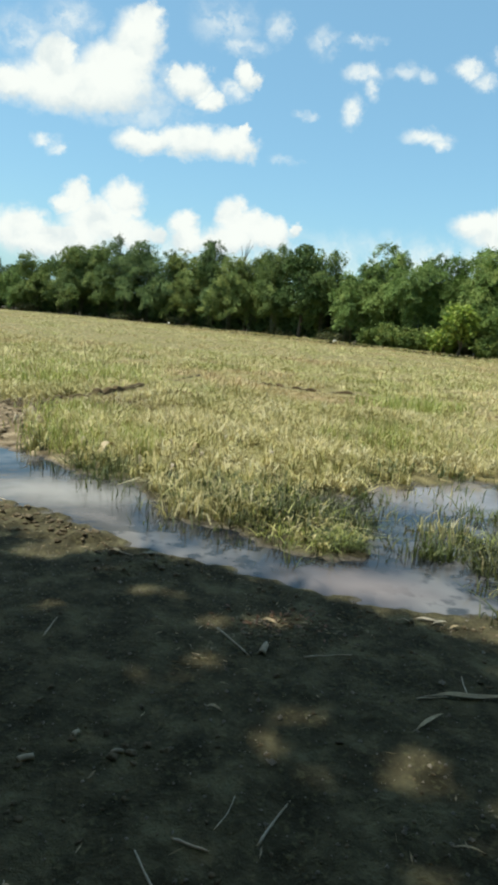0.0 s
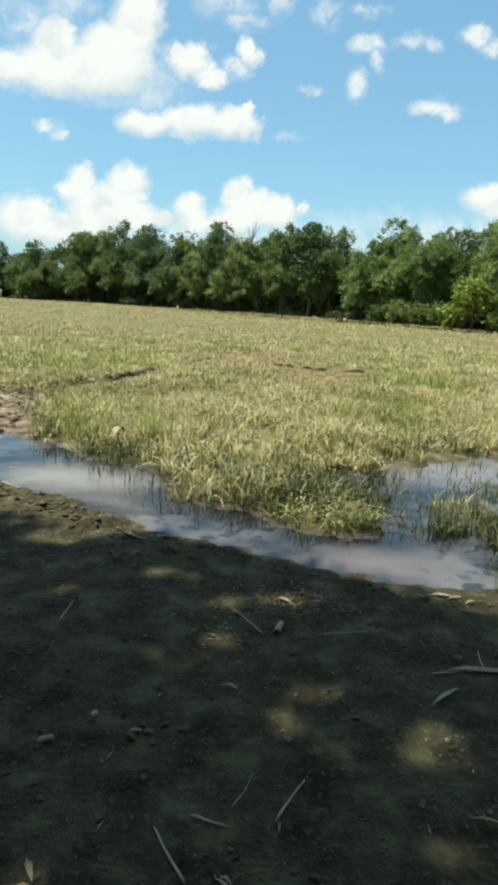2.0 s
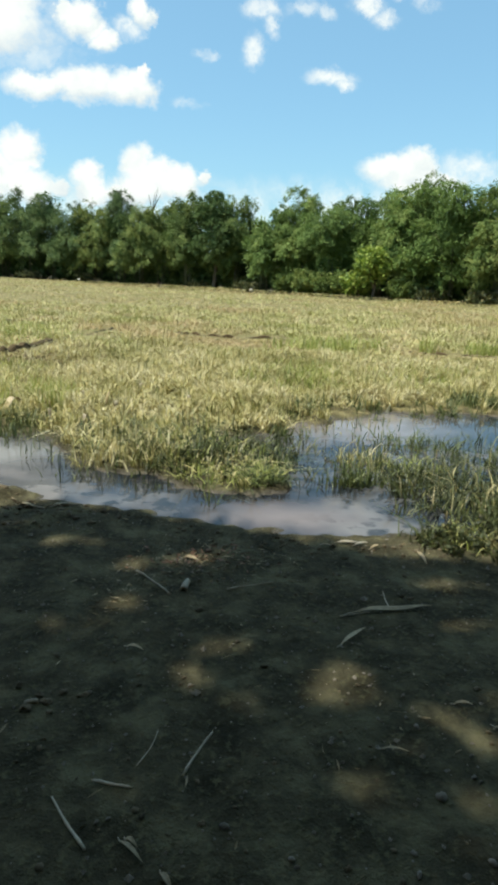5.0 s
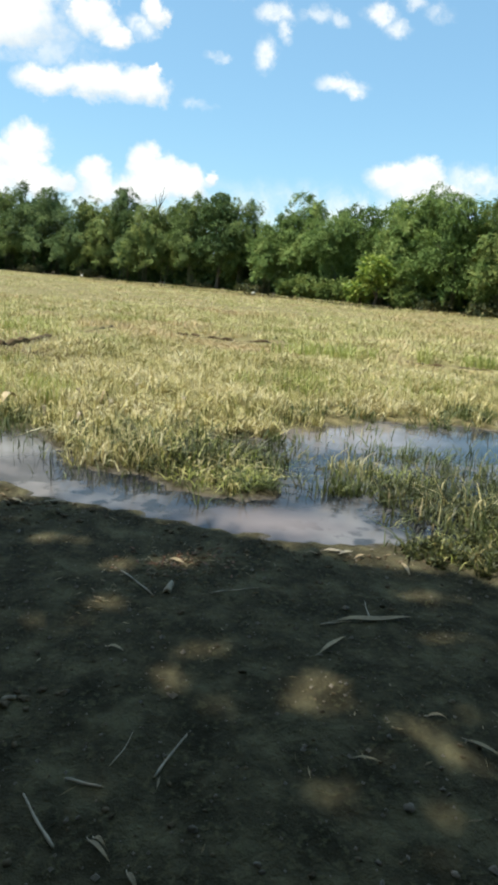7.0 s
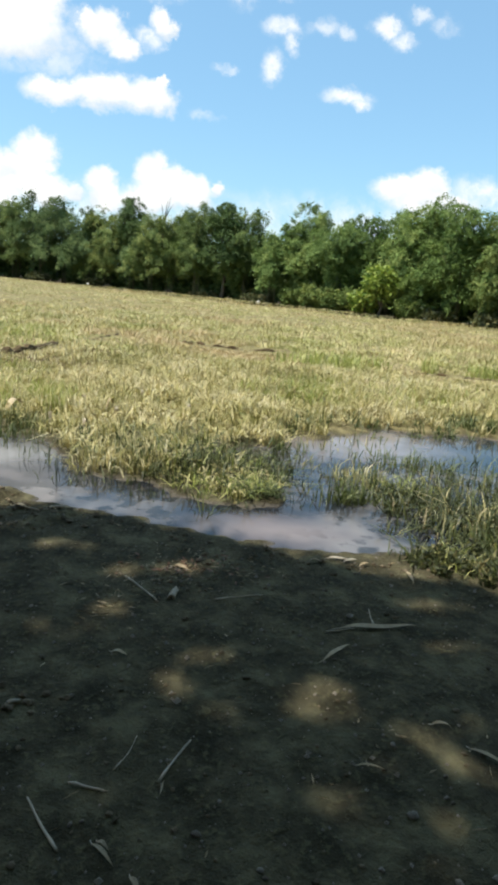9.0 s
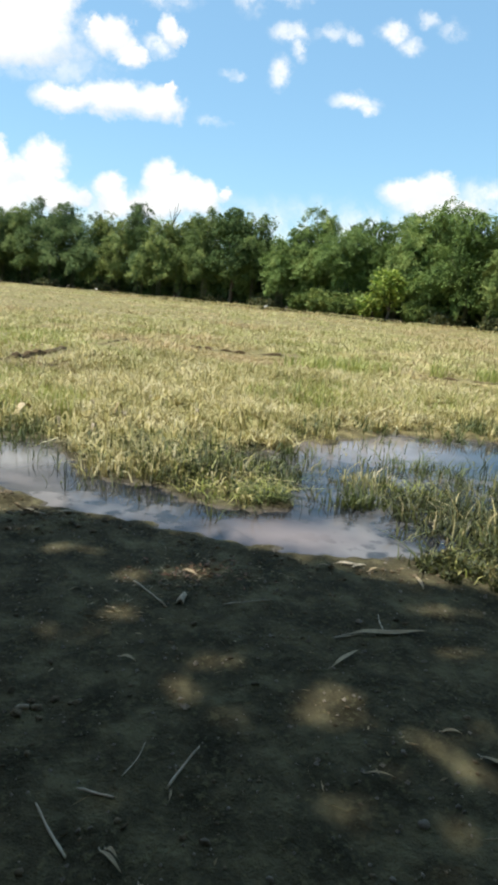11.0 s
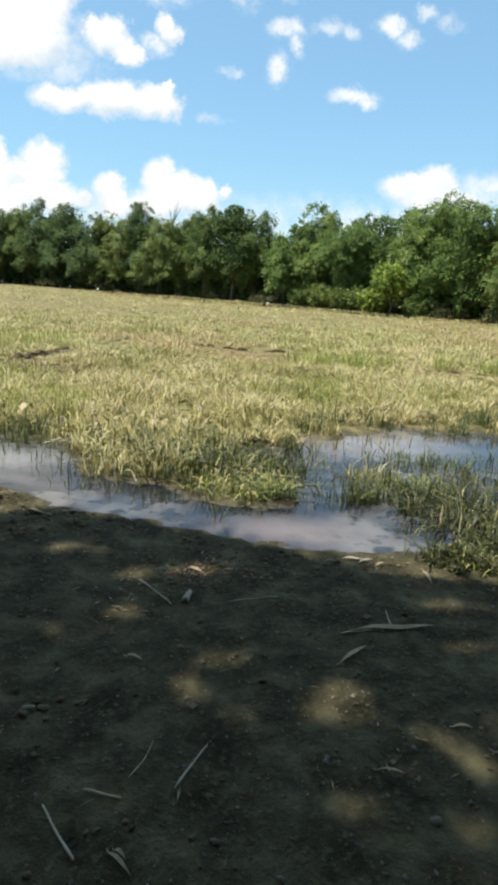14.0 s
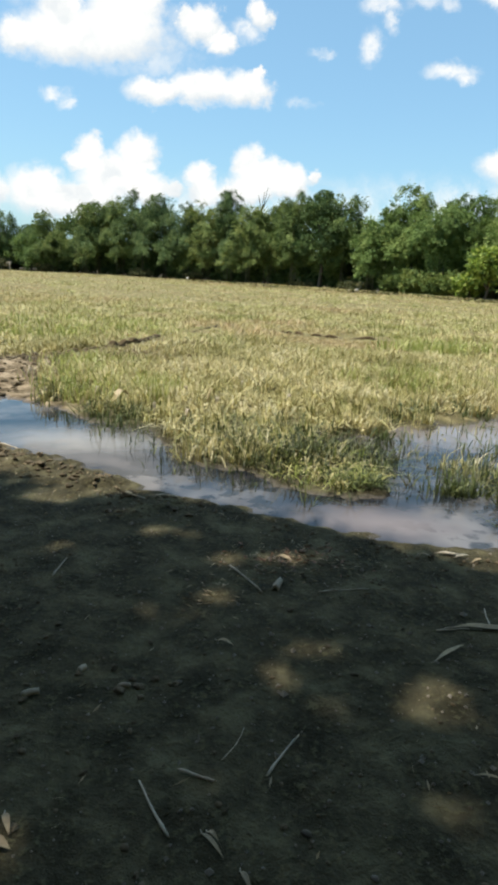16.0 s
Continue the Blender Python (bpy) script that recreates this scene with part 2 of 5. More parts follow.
def ground_material():
    m, t, p = material("soil")
    pos = node(t, "ShaderNodeNewGeometry").outputs["Position"]
    c = node(t, "ShaderNodeSeparateXYZ", {0: pos}).outputs
    big, mid, fine, grit = (noise_at(t, s, d, 0.6) for s, d in ((0.9, 4.0), (5.0, 5.0), (38.0, 4.0), (160.0, 2.0)))
    dirt = ramp(t, mid, [(0.34, (0.027, 0.0240, 0.0122)), (0.5, (0.0625, 0.0543, 0.0300)), (0.66, (0.127, 0.114, 0.063))])
    dirt = mix_rgb(t, smooth(t, fine, 0.52, 0.68, 0.0, 0.7), dirt, (0.123, 0.113, 0.058))
    dirt = mix_rgb(t, smooth(t, grit, 0.60, 0.72, 0.0, 0.5), dirt, (0.145, 0.126, 0.075))
    dirt = mix_rgb(t, smooth(t, big, 0.58, 0.72, 0.0, 0.4), dirt, (0.115, 0.092, 0.050))
    field = ramp(t, mid, [(0.3, (0.08, 0.065, 0.03)), (0.55, (0.21, 0.175, 0.08)), (0.75, (0.36, 0.30, 0.155))])
    field = mix_rgb(t, smooth(t, big, 0.5, 0.7, 0.0, 0.7), field, (0.22, 0.22, 0.08))
    beyond = smooth(t, calc(t, "ADD", c[1], calc(t, "MULTIPLY", mid, 1.5)), 5.8, 8.0)
    col = mix_rgb(t, beyond, dirt, field)
    mud_x = smooth(t, calc(t, "ADD", c[0], calc(t, "MULTIPLY", big, 1.2)), -0.9, -1.9)
    mud_y = calc(t, "MULTIPLY", smooth(t, c[1], 3.4, 4.2), smooth(t, calc(t, "ADD", c[1], mid), 10.4, 9.2))
    mud = ramp(t, mid, [(0.34, (0.065, 0.047, 0.026)), (0.5, (0.19, 0.145, 0.09)), (0.66, (0.37, 0.295, 0.20))])
    col = mix_rgb(t, calc(t, "MULTIPLY", mud_x, mud_y), col, mud)
    # shade under the far trees, put into the soil colour along their edge
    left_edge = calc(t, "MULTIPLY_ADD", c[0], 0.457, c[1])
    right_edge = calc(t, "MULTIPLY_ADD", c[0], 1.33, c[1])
    tree_shade = smooth(t, calc(t, "MAXIMUM", calc(t, "SUBTRACT", left_edge, 71.6), calc(t, "SUBTRACT", right_edge, 73.0)), -0.6, 0.6)
    col = mix_rgb(t, tree_shade, col, mix_rgb(t, mid, (0.03, 0.024, 0.014), (0.07, 0.055, 0.03)))
    wet = smooth(t, c[2], 0.0, -0.016)
    near = calc(t, "MULTIPLY", smooth(t, c[1], 9.0, 8.0), smooth(t, c[1], 2.45, 2.8))
    wet = calc(t, "MULTIPLY", wet, near)
    col = mix_rgb(t, calc(t, "MULTIPLY", wet, 0.55), col, (0.06, 0.045, 0.032))
    t.links.new(col, p.inputs["Base Color"])
    t.links.new(smooth(t, wet, 0.0, 1.0, 0.92, 0.5), p.inputs["Roughness"])
    t.links.new(smooth(t, wet, 0.0, 1.0, 0.15, 0.5), p.inputs["Specular IOR Level"])
    h = calc(t, "ADD", calc(t, "MULTIPLY", fine, 0.6), calc(t, "MULTIPLY", grit, 0.22))
    h = calc(t, "ADD", h, calc(t, "MULTIPLY", noise_at(t, 13.0, 3.0, 0.6), 0.9))
    t.links.new(bump(t, h, 1.0, 0.028), p.inputs["Normal"])
    return m


def water_material():
    m, t, p = material("muddy_water")
    mid = noise_at(t, 1.0, 3.0, 0.5)
    silt = noise_at(t, 2.6, 4.0, 0.55)
    col = ramp(t, mid, [(0.40, (0.008, 0.011, 0.016)), (0.5, (0.032, 0.035, 0.041)), (0.65, (0.15, 0.142, 0.138))])
    col = mix_rgb(t, smooth(t, silt, 0.48, 0.7, 0.0, 0.4), col, (0.14, 0.125, 0.12))
    drowned = noise_at(t, 5.5, 3.0, 0.55)
    col = mix_rgb(t, smooth(t, drowned, 0.50, 0.62, 0.0, 0.75), col, (0.010, 0.013, 0.014))          # weed under the surface
    # pale silt stirred up by the path; cloud reflections painted by the mud and pool
    place = node(t, "ShaderNodeNewGeometry").outputs["Position"]
    for x, y, rx, ry, share, rgb in ((0.85, 3.4, 0.6, 0.3, 0.7, (0.235, 0.19, 0.175)), (-1.5, 4.95, 0.9, 0.5, 0.75, (0.26, 0.25, 0.235)), (2.1, 5.75, 1.1, 0.7, 0.85, (0.265, 0.23, 0.215))):
        off = node(t, "ShaderNodeVectorMath", {0: place, 1: (1 / rx, 1 / ry, 0), 2: (-x / rx, -y / ry, 0)}, operation="MULTIPLY_ADD")
        far = node(t, "ShaderNodeVectorMath", {0: off.outputs[0]}, operation="LENGTH").outputs["Value"]
        silt_and_sky = smooth(t, calc(t, "ADD", far, calc(t, "MULTIPLY", silt, 1.1)), 1.9, 0.5, 0.0, share)
        col = mix_rgb(t, silt_and_sky, col, rgb)
    t.links.new(col, p.inputs["Base Color"])
    p.inputs["Roughness"].default_value = 0.05
    p.inputs["IOR"].default_value = 1.33
    rip = noise_at(t, 7.0, 2.0)
    t.links.new(bump(t, rip, 0.12, 0.01), p.inputs["Normal"])
    return m


M_SOIL, M_WATER = ground_material(), water_material()

# ---- mesh helpers ----
rng = np.random.default_rng(7)


def mesh_of(name, verts, faces, mat=None, soft=True):
    """A mesh from an array of corners and arrays of equal-sided faces (one array for each number of sides)."""
    me = bpy.data.meshes.new(name)
    verts = np.asarray(verts, np.float32)
    faces = [np.asarray(f, np.int32) for f in faces if len(f)]
    loops = np.concatenate([f.ravel() for f in faces])
    sizes = np.concatenate([np.full(len(f), f.shape[1], np.int32) for f in faces])
    starts = np.concatenate([[0], np.cumsum(sizes)[:-1]]).astype(np.int32)
    me.vertices.add(len(verts))
    me.vertices.foreach_set("co", verts.ravel())
    me.loops.add(len(loops))
    me.loops.foreach_set("vertex_index", loops)
    me.polygons.add(len(sizes))
    me.polygons.foreach_set("loop_start", starts)
    me.polygons.foreach_set("use_smooth", np.full(len(sizes), soft))
    me.update(calc_edges=True)
    if mat:
        me.materials.append(mat)
    return me


def part(name, mesh, parent, label=""):
    ob = new(name, mesh)
    ob.parent = parent
    return tagged(ob, label)


def thing(name, x, y, z, label, category, group="", mesh=None, turn=0.0, kind=""):
    ob = new(name, mesh)
    ob.matrix_basis = pose(x, y, z, 0, 0, turn)
    return tagged(ob, label, category, group, kind)


def tube(points, radii, sides=7):
    """Corners and faces of a round tapered tube along some points, closed at both ends."""
    pts = np.asarray(points, float)
    n = len(pts)
    tang = np.gradient(pts, axis=0)
    tang /= np.linalg.norm(tang, axis=1)[:, None] + 1e-9
    ref = np.array([0.0, 0.0, 1.0]) if abs(tang[0][2]) < 0.8 else np.array([1.0, 0.0, 0.0])
    a = np.cross(tang, ref)
    a /= np.linalg.norm(a, axis=1)[:, None] + 1e-9
    b = np.cross(tang, a)
    th = np.linspace(0, 2 * np.pi, sides, endpoint=False)
    ring = a[:, None, :] * np.cos(th)[None, :, None] + b[:, None, :] * np.sin(th)[None, :, None]
    v = (pts[:, None, :] + ring * np.asarray(radii, float)[:, None, None]).reshape(-1, 3)
    i, j = np.meshgrid(np.arange(n - 1), np.arange(sides), indexing="ij")
    k = (j + 1) % sides
    q = np.stack([i * sides + j, i * sides + k, (i + 1) * sides + k, (i + 1) * sides + j], -1).reshape(-1, 4)
    v = np.vstack([v, pts[:1], pts[-1:]])
    j = np.arange(sides)
    c0 = np.stack([(j + 1) % sides, j, np.full(sides, n * sides)], -1)
    c1 = np.stack([(n - 1) * sides + j, (n - 1) * sides + (j + 1) % sides, np.full(sides, n * sides + 1)], -1)
    return v, q, np.vstack([c0, c1])


def tube_mesh(name, points, radii, mat, sides=7):
    v, q, c = tube(points, radii, sides)
    return mesh_of(name, v, [q, c], mat)


def blades(name, at, height, width, lean, mat, droop=0.35):
    """Grass blades: a bent tapered strip for each foot in at (x, y, z)."""
    n = len(at)
    phi = rng.uniform(0, 2 * np.pi, n)
    face = phi + np.pi / 2 + rng.normal(0, 0.5, n)
    out = np.stack([np.cos(phi), np.sin(phi), np.zeros(n)], -1)
    side = np.stack([np.cos(face), np.sin(face), np.zeros(n)], -1)
    lean = np.abs(rng.normal(0, 1, n)) * lean
    h, w = height[:, None], width[:, None]
    mid = at + out * (lean[:, None] * h * 0.4) + np.array([0, 0, 0.6]) * h
    tip_drop = (rng.uniform(0, 1, n) * droop * np.minimum(1.0, lean * 2.5))[:, None]
    tip = at + out * (lean[:, None] * h * 1.1) + np.array([0, 0, 1.0]) * h * (1 - tip_drop)
    v = np.stack([at - side * w * 0.5, at + side * w * 0.5, mid + side * w * 0.45, mid - side * w * 0.45, tip], 1).reshape(-1, 3)
    b = np.arange(n)[:, None] * 5
    return mesh_of(name, v, [b + np.array([[0, 1, 2, 3]]), b + np.array([[3, 2, 4]])], mat)


def leaf_cloud(name, at, along, length, width, mat, face=None):
    """Leaves: a folded pointed blade at each place, lying along a way, its upper side towards face where that is given."""
    n = len(at)
    along = along / (np.linalg.norm(along, axis=1)[:, None] + 1e-9)
    s = np.cross(along, rng.normal(0, 1, (n, 3)) if face is None else face)
    s /= np.linalg.norm(s, axis=1)[:, None] + 1e-9
    up = np.cross(s, along)
    L, W = length[:, None], width[:, None]
    mid = at + along * L * 0.45
    v = np.stack([at, mid + s * W * 0.5 + up * W * 0.12, at + along * L, mid - s * W * 0.5 + up * W * 0.12], 1).reshape(-1, 3)
    b = np.arange(n)[:, None] * 4
    return mesh_of(name, v, [b + np.array([[0, 1, 2]]), b + np.array([[0, 2, 3]])], mat, False)


# ---- lie of the land ----
SHORE_X = [-9, -3, -2.3, -1.8, -1.3, -.96, -.7, -.05, .43, .92, 1.41, 1.75, 2.3, 3.2, 9]
SHORE_Y = [7.2, 5.25, 4.8, 4.42, 4.2, 3.93, 3.66, 3.46, 3.13, 2.97, 2.9, 2.95, 3.3, 3.5, 3.2]
FAR_X = [-9, -2.77, -2.29, -1.59, -.93, -.70, -.44, -.02, .23, .45, .76, .98, 1.10, 1.22, 1.36, 1.55, 2.0, 2.6, 3.5, 9]
FAR_Y = [8.0, 6.57, 6.28, 5.73, 5.45, 5.02, 4.58, 4.36, 4.17, 3.88, 3.80, 3.95, 4.5, 5.3, 5.9, 6.15, 6.25, 6.45, 6.45, 6.0]
WATER_Z = -0.022


def sstep(v, a, b):
    k = np.clip((v - a) / (b - a), 0, 1)
    return k * k * (3 - 2 * k)


def wobble(x, y, scale, seed=0.0):
    """Smooth unevenness between about -1 and 1, from a few crossed waves."""
    r = np.random.default_rng(abs(int(seed * 100)) + 3)
    out = 0
    for k in range(7):
        a, p, s = r.uniform(0, 2 * np.pi), r.uniform(0, 2 * np.pi), scale * r.uniform(0.6, 2.2)
        out = out + np.sin((x * np.cos(a) + y * np.sin(a)) * s + p + 0.8 * np.sin((y * np.cos(a) - x * np.sin(a)) * s * 0.6 + p * 2)) / (0.7 + 0.4 * k)
    return out / 3.2


def wet_share(x, y):
    """How deep in the flooded strip and the pool a place lies: 0 dry, 1 deepest."""
    edge = (0.09 + 0.14 * sstep(x, 1.1, 1.5)) * wobble(x, y, 5.0, 0.2) + 0.06 * wobble(x, y, 15.0, 0.25) + 0.03 * wobble(x, y, 34.0, 0.27)
    ditch = sstep(y - np.interp(x, SHORE_X, SHORE_Y) + edge, 0.0, 0.35) * sstep(np.interp(x, FAR_X, FAR_Y) - y + edge, -0.05, 0.4)
    pool = 1 - np.sqrt(((x - 1.05) / 0.42) ** 2 + ((y - 5.1) / 0.7) ** 2) + 0.4 * wobble(x, y, 3.0, 0.5) + 0.25 * wobble(x, y, 9.0, 0.61)
    return np.maximum(ditch, 0.8 * sstep(pool, -0.05, 0.45))


def land(x, y):
    """Height of the ground."""
    x, y = np.asarray(x, float), np.asarray(y, float)
    fall = -0.0085 * np.maximum(0, y - 15) * sstep(x / np.maximum(y, 1), -0.25, 0.05)
    fall = np.where(y > 110, -0.0085 * 95 * sstep(x / np.maximum(y, 1), -0.25, 0.05), fall)
    near = sstep(np.hypot(x, y), 14, 9)
    rough = 0.006 * wobble(x, y, 2.2, 0.7) + near * (0.006 * wobble(x, y, 9.0, 0.9) + 0.005 * wobble(x, y, 24.0, 1.1) + 0.003 * wobble(x, y, 55.0, 1.3))
    field = sstep(y - np.interp(x, FAR_X, FAR_Y), -0.2, 0.8)
    mud = np.exp(-((x + 3.6) / 1.6) ** 2 - ((y - 7.9) / 1.1) ** 2)
    shore = y - np.interp(x, SHORE_X, SHORE_Y)
    bank = np.exp(-((shore + 0.15) / 0.32) ** 2) * sstep(x, 0.0, -0.9)
    lumps = np.maximum(0, wobble(x, y, 11.0, 1.5) + 0.5 * wobble(x, y, 30.0, 1.6)) * 0.042 * bank
    lumps = lumps + np.maximum(0, wobble(x, y, 8.0, 1.8)) * 0.035 * mud
    return lumps + fall + rough * (1 + 2.0 * field + 3 * mud) + 0.016 * field + 0.006 - 0.11 * wet_share(x, y)


def stretched(inner, step, outer, growth):
    c = list(np.arange(inner[0], inner[1] + 1e-6, step))
    for sgn in (1, -1):
        s, p = step, c[-1] if sgn > 0 else c[0]
        more = []
        while abs(p) < outer:
            s *= growth
            p += sgn * s
            more.append(p)
        c = c + more if sgn > 0 else more[::-1] + c
    return np.array(c)


gx, gy = stretched((-3.4, 3.2), 0.028, 2500, 1.13), stretched((0.7, 6.6), 0.028, 2500, 1.13)
GX, GY = np.meshgrid(gx, gy, indexing="ij")
verts = np.stack([GX, GY, land(GX, GY)], -1).reshape(-1, 3)
i, j = np.meshgrid(np.arange(len(gx) - 1), np.arange(len(gy) - 1), indexing="ij")
w = len(gy)
quads = np.stack([i * w + j, (i + 1) * w + j, (i + 1) * w + j + 1, i * w + j + 1], -1).reshape(-1, 4)
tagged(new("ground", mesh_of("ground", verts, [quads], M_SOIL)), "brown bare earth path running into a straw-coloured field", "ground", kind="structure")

wx, wy = np.linspace(-8.5, 8.5, 60), np.linspace(2.6, 8.2, 30)
WX, WY = np.meshgrid(wx, wy, indexing="ij")
i, j = np.meshgrid(np.arange(59), np.arange(29), indexing="ij")
quads = np.stack([i * 30 + j, (i + 1) * 30 + j, (i + 1) * 30 + j + 1, i * 30 + j + 1], -1).reshape(-1, 4)
verts = np.stack([WX, WY, np.full(WX.shape, WATER_Z)], -1).reshape(-1, 3)
tagged(new("water", mesh_of("water", verts, [quads], M_WATER)), "shallow muddy floodwater between the path and the field", "water", kind="structure")


BUND_LINES = [[(-3.1, 9.3), (-2.53, 10.4), (-2.34, 11.2), (-1.98, 12.5)], [(-1.6, 13.9), (-1.16, 15.8)],
              [(.36, 15.0), (.74, 14.5), (1.48, 14.1), (2.79, 14.1)], [(4.9, 12.1), (5.4, 11.6), (6.3, 11.3), (7.2, 11.0)]]


def off_bund(x, y):
    """Distance from the nearest bund; its open side counts less."""
    best = np.full(np.shape(x), 99.0)
    for run in BUND_LINES:
        for (ax, ay), (bx, by) in zip(run, run[1:]):
            k = np.clip(((x - ax) * (bx - ax) + (y - ay) * (by - ay)) / ((bx - ax) ** 2 + (by - ay) ** 2), 0, 1)
            gap = y - ay - k * (by - ay)
            best = np.minimum(best, np.hypot(x - ax - k * (bx - ax), gap * np.where(gap < 0, 0.42, 0.9)))
    return best


# ---- field growth ----
def scatter(n, x0, x1, y0, y1):
    return rng.uniform(x0, x1, n), rng.uniform(y0, y1, n)


def fan(n, y0, y1, left, right, power=1.0):
    """Places spread over the wedge of field between two slopes and two distances."""
    y = y0 + (y1 - y0) * rng.uniform(0, 1, n) ** power
    return rng.uniform(left, right, n) * y + rng.normal(0, 0.5, n), y


def feet(x, y, sink=0.0):
    """Feet of blades, on the ground or rooted just under the water."""
    return np.stack([x, y, np.maximum(land(x, y), WATER_Z - 0.03) - sink], -1)


def flat_lawn(x, y):
    """The low, smooth stretch before the far bund, and the bare mud beside the water."""
    low = np.exp(-(((x - 1.9) / 1.7) ** 4) - (((y - 12.6) / 1.3) ** 4)) + np.exp(-(((x - 5.4) / 1.3) ** 4) - (((y - 10.5) / 0.7) ** 4))
    mud = np.exp(-(((x + 3.75) / 1.6) ** 4) - (((y - 7.6) / 1.8) ** 4)) + 0.5 * np.exp(-(((x + 1.9) / 0.9) ** 4) - (((y - 9.9) / 1.5) ** 4))
    return low, mud


def past_mud(x, y):
    """Whether a place lies on the grassy side of the bare mud."""
    return (y > 9.2) | (x > -1.95 - 0.327 * (y - 5.71) + 0.12 * wobble(x, y, 6.0, 2.7) + rng.normal(0, 0.22, np.shape(x)))


def near_field(x, y, least, most):
    """Where stubble stands near the water."""
    dry = y - np.interp(x, FAR_X, FAR_Y) + 0.16 * wobble(x, y, 5.0, 0.3)
    low, mud = flat_lawn(x, y)
    keep = (dry > rng.uniform(least, most, len(x))) & (wet_share(x, y) < rng.uniform(0.05, 0.6, len(x)))
    return keep & (low < rng.uniform(0.25, 1.5, len(x))) & past_mud(x, y) & (off_bund(x, y) > rng.uniform(0.16, 0.42, len(x))) & (mud < rng.uniform(0.0, 0.9, len(x))) & (np.abs(x - 0.4) < 0.62 * y)


cx, cy = scatter(6200, -4.5, 6.5, 3.6, 10.8)
keep = near_field(cx, cy, -0.15, 0.75) & (rng.uniform(0, 1, len(cx)) < 0.72 + 0.5 * wobble(cx, cy, 3.0, 1.7))
keep &= np.hypot((cx - 0.5) / 0.9, (cy - 4.7) / 0.75) > rng.uniform(0.45, 1.4, len(cx))
cx, cy = cx[keep], cy[keep]
tall = rng.uniform(0.55, 1.25, len(cx)) * (1 + 0.25 * wobble(cx, cy, 2.5, 1.9))
pick = rng.integers(0, len(cx), 96000)
x, y = cx[pick] + rng.normal(0, 0.03, len(pick)), cy[pick] + rng.normal(0, 0.03, len(pick))
low, mud = flat_lawn(x, y)
h = np.minimum(0.26, rng.uniform(0.07, 0.25, len(x)) * tall[pick]) * np.where(np.hypot((x - 0.75) / 0.5, (y - 4.0) / 0.4) < 1, 0.5, 1.0) * (1 - 0.6 * low)
tagged(new("rice_stubble", blades("rice_stubble", feet(x, y, 0.01), h, rng.uniform(0.006, 0.017, len(x)), 0.75, M_STRAW, 0.8)),
       "dense dry yellow stubble standing in tufts at the water's edge", "stubble", kind="stuff")
x, y = scatter(36000, -4.5, 6.5, 3.8, 11)
keep = near_field(x, y, 0.0, 0.5)
x, y = x[keep], y[keep]
tagged(new("lodged_straw", blades("lodged_straw", feet(x, y, 0.0), rng.uniform(0.04, 0.13, len(x)), rng.uniform(0.007, 0.017, len(x)), 1.9, M_STRAW, 0.8)),
       "flattened dry straw lying between the tufts", "straw", kind="stuff")

cx, cy = scatter(2400, -2.6, 4.2, 3.5, 7.2)
brink = cy - np.interp(cx, FAR_X, FAR_Y) + 0.2 * wobble(cx, cy, 4.0, 0.35)
keep = (brink > rng.uniform(-0.32, 0.1, len(cx))) & (brink < rng.uniform(0.1, 0.8, len(cx))) & past_mud(cx, cy) & (rng.uniform(0, 1, len(cx)) < 0.7 + 0.6 * wobble(cx, cy, 3.5, 1.4))
cx, cy = cx[keep], cy[keep]
tall = rng.uniform(0.5, 1.3, len(cx))
pick = rng.integers(0, len(cx), 9 * len(cx))
x, y = cx[pick] + rng.normal(0, 0.028, len(pick)), cy[pick] + rng.normal(0, 0.028, len(pick))
tagged(new("margin_grass", blades("margin_grass", feet(x, y, 0.01), rng.uniform(0.06, 0.24, len(x)) * tall[pick] * np.where(np.hypot((x - 0.75) / 0.5, (y - 4.0) / 0.4) < 1, 0.45, 1.0), rng.uniform(0.006, 0.014, len(x)), 0.8, M_MARSH, 0.8)),
       "dark green grass tufts standing along the edge of the water", "grass", kind="stuff")

x, y = np.concatenate([rng.uniform(.0, 3.9, 9000), rng.uniform(3.9, 6.9, 5000)]), np.concatenate([rng.uniform(11.0, 14.1, 9000), rng.uniform(9.6, 11.4, 5000)])
keep = flat_lawn(x, y)[0] > rng.uniform(0.2, 0.9, len(x))
x, y = x[keep], y[keep]
tagged(new("low_grass", blades("low_grass", feet(x, y, 0.005), rng.uniform(0.015, 0.055, len(x)), rng.uniform(0.012, 0.03, len(x)), 1.2, M_FIELD, 0.6)),
       "short even olive grass below the bund", "grass", kind="stuff")

cx, cy = fan(15000, 9.8, 27, -0.52, 0.66)
tall = np.exp(rng.normal(0, 0.32, len(cx))) * (1 + 0.35 * wobble(cx, cy, 1.6, 2.3))
pick = rng.integers(0, len(cx), 120000)
x, y = cx[pick] + rng.normal(0, 0.06, len(pick)), cy[pick] + rng.normal(0, 0.06, len(pick))
low, mud = flat_lawn(x, y)
keep = (mud < rng.uniform(0, 0.9, len(x))) & (rng.uniform(0, 1, len(x)) < 0.75 + 0.5 * wobble(x, y, 1.9, 2.1)) & (low < rng.uniform(0.3, 1.6, len(x))) & (off_bund(x, y) > rng.uniform(0.14, 0.46, len(x)))
x, y, low, tall = x[keep], y[keep], low[keep], tall[pick][keep]
h = rng.uniform(0.05, 0.165, len(x)) * tall * (1 - 0.8 * low)
tagged(new("field_grass", blades("field_grass", feet(x, y, 0.01), h, rng.uniform(0.010, 0.027, len(x)), 1.0, M_FIELD, 0.7)),
       "patchy yellow and olive stubble of the open field", "stubble", kind="stuff")

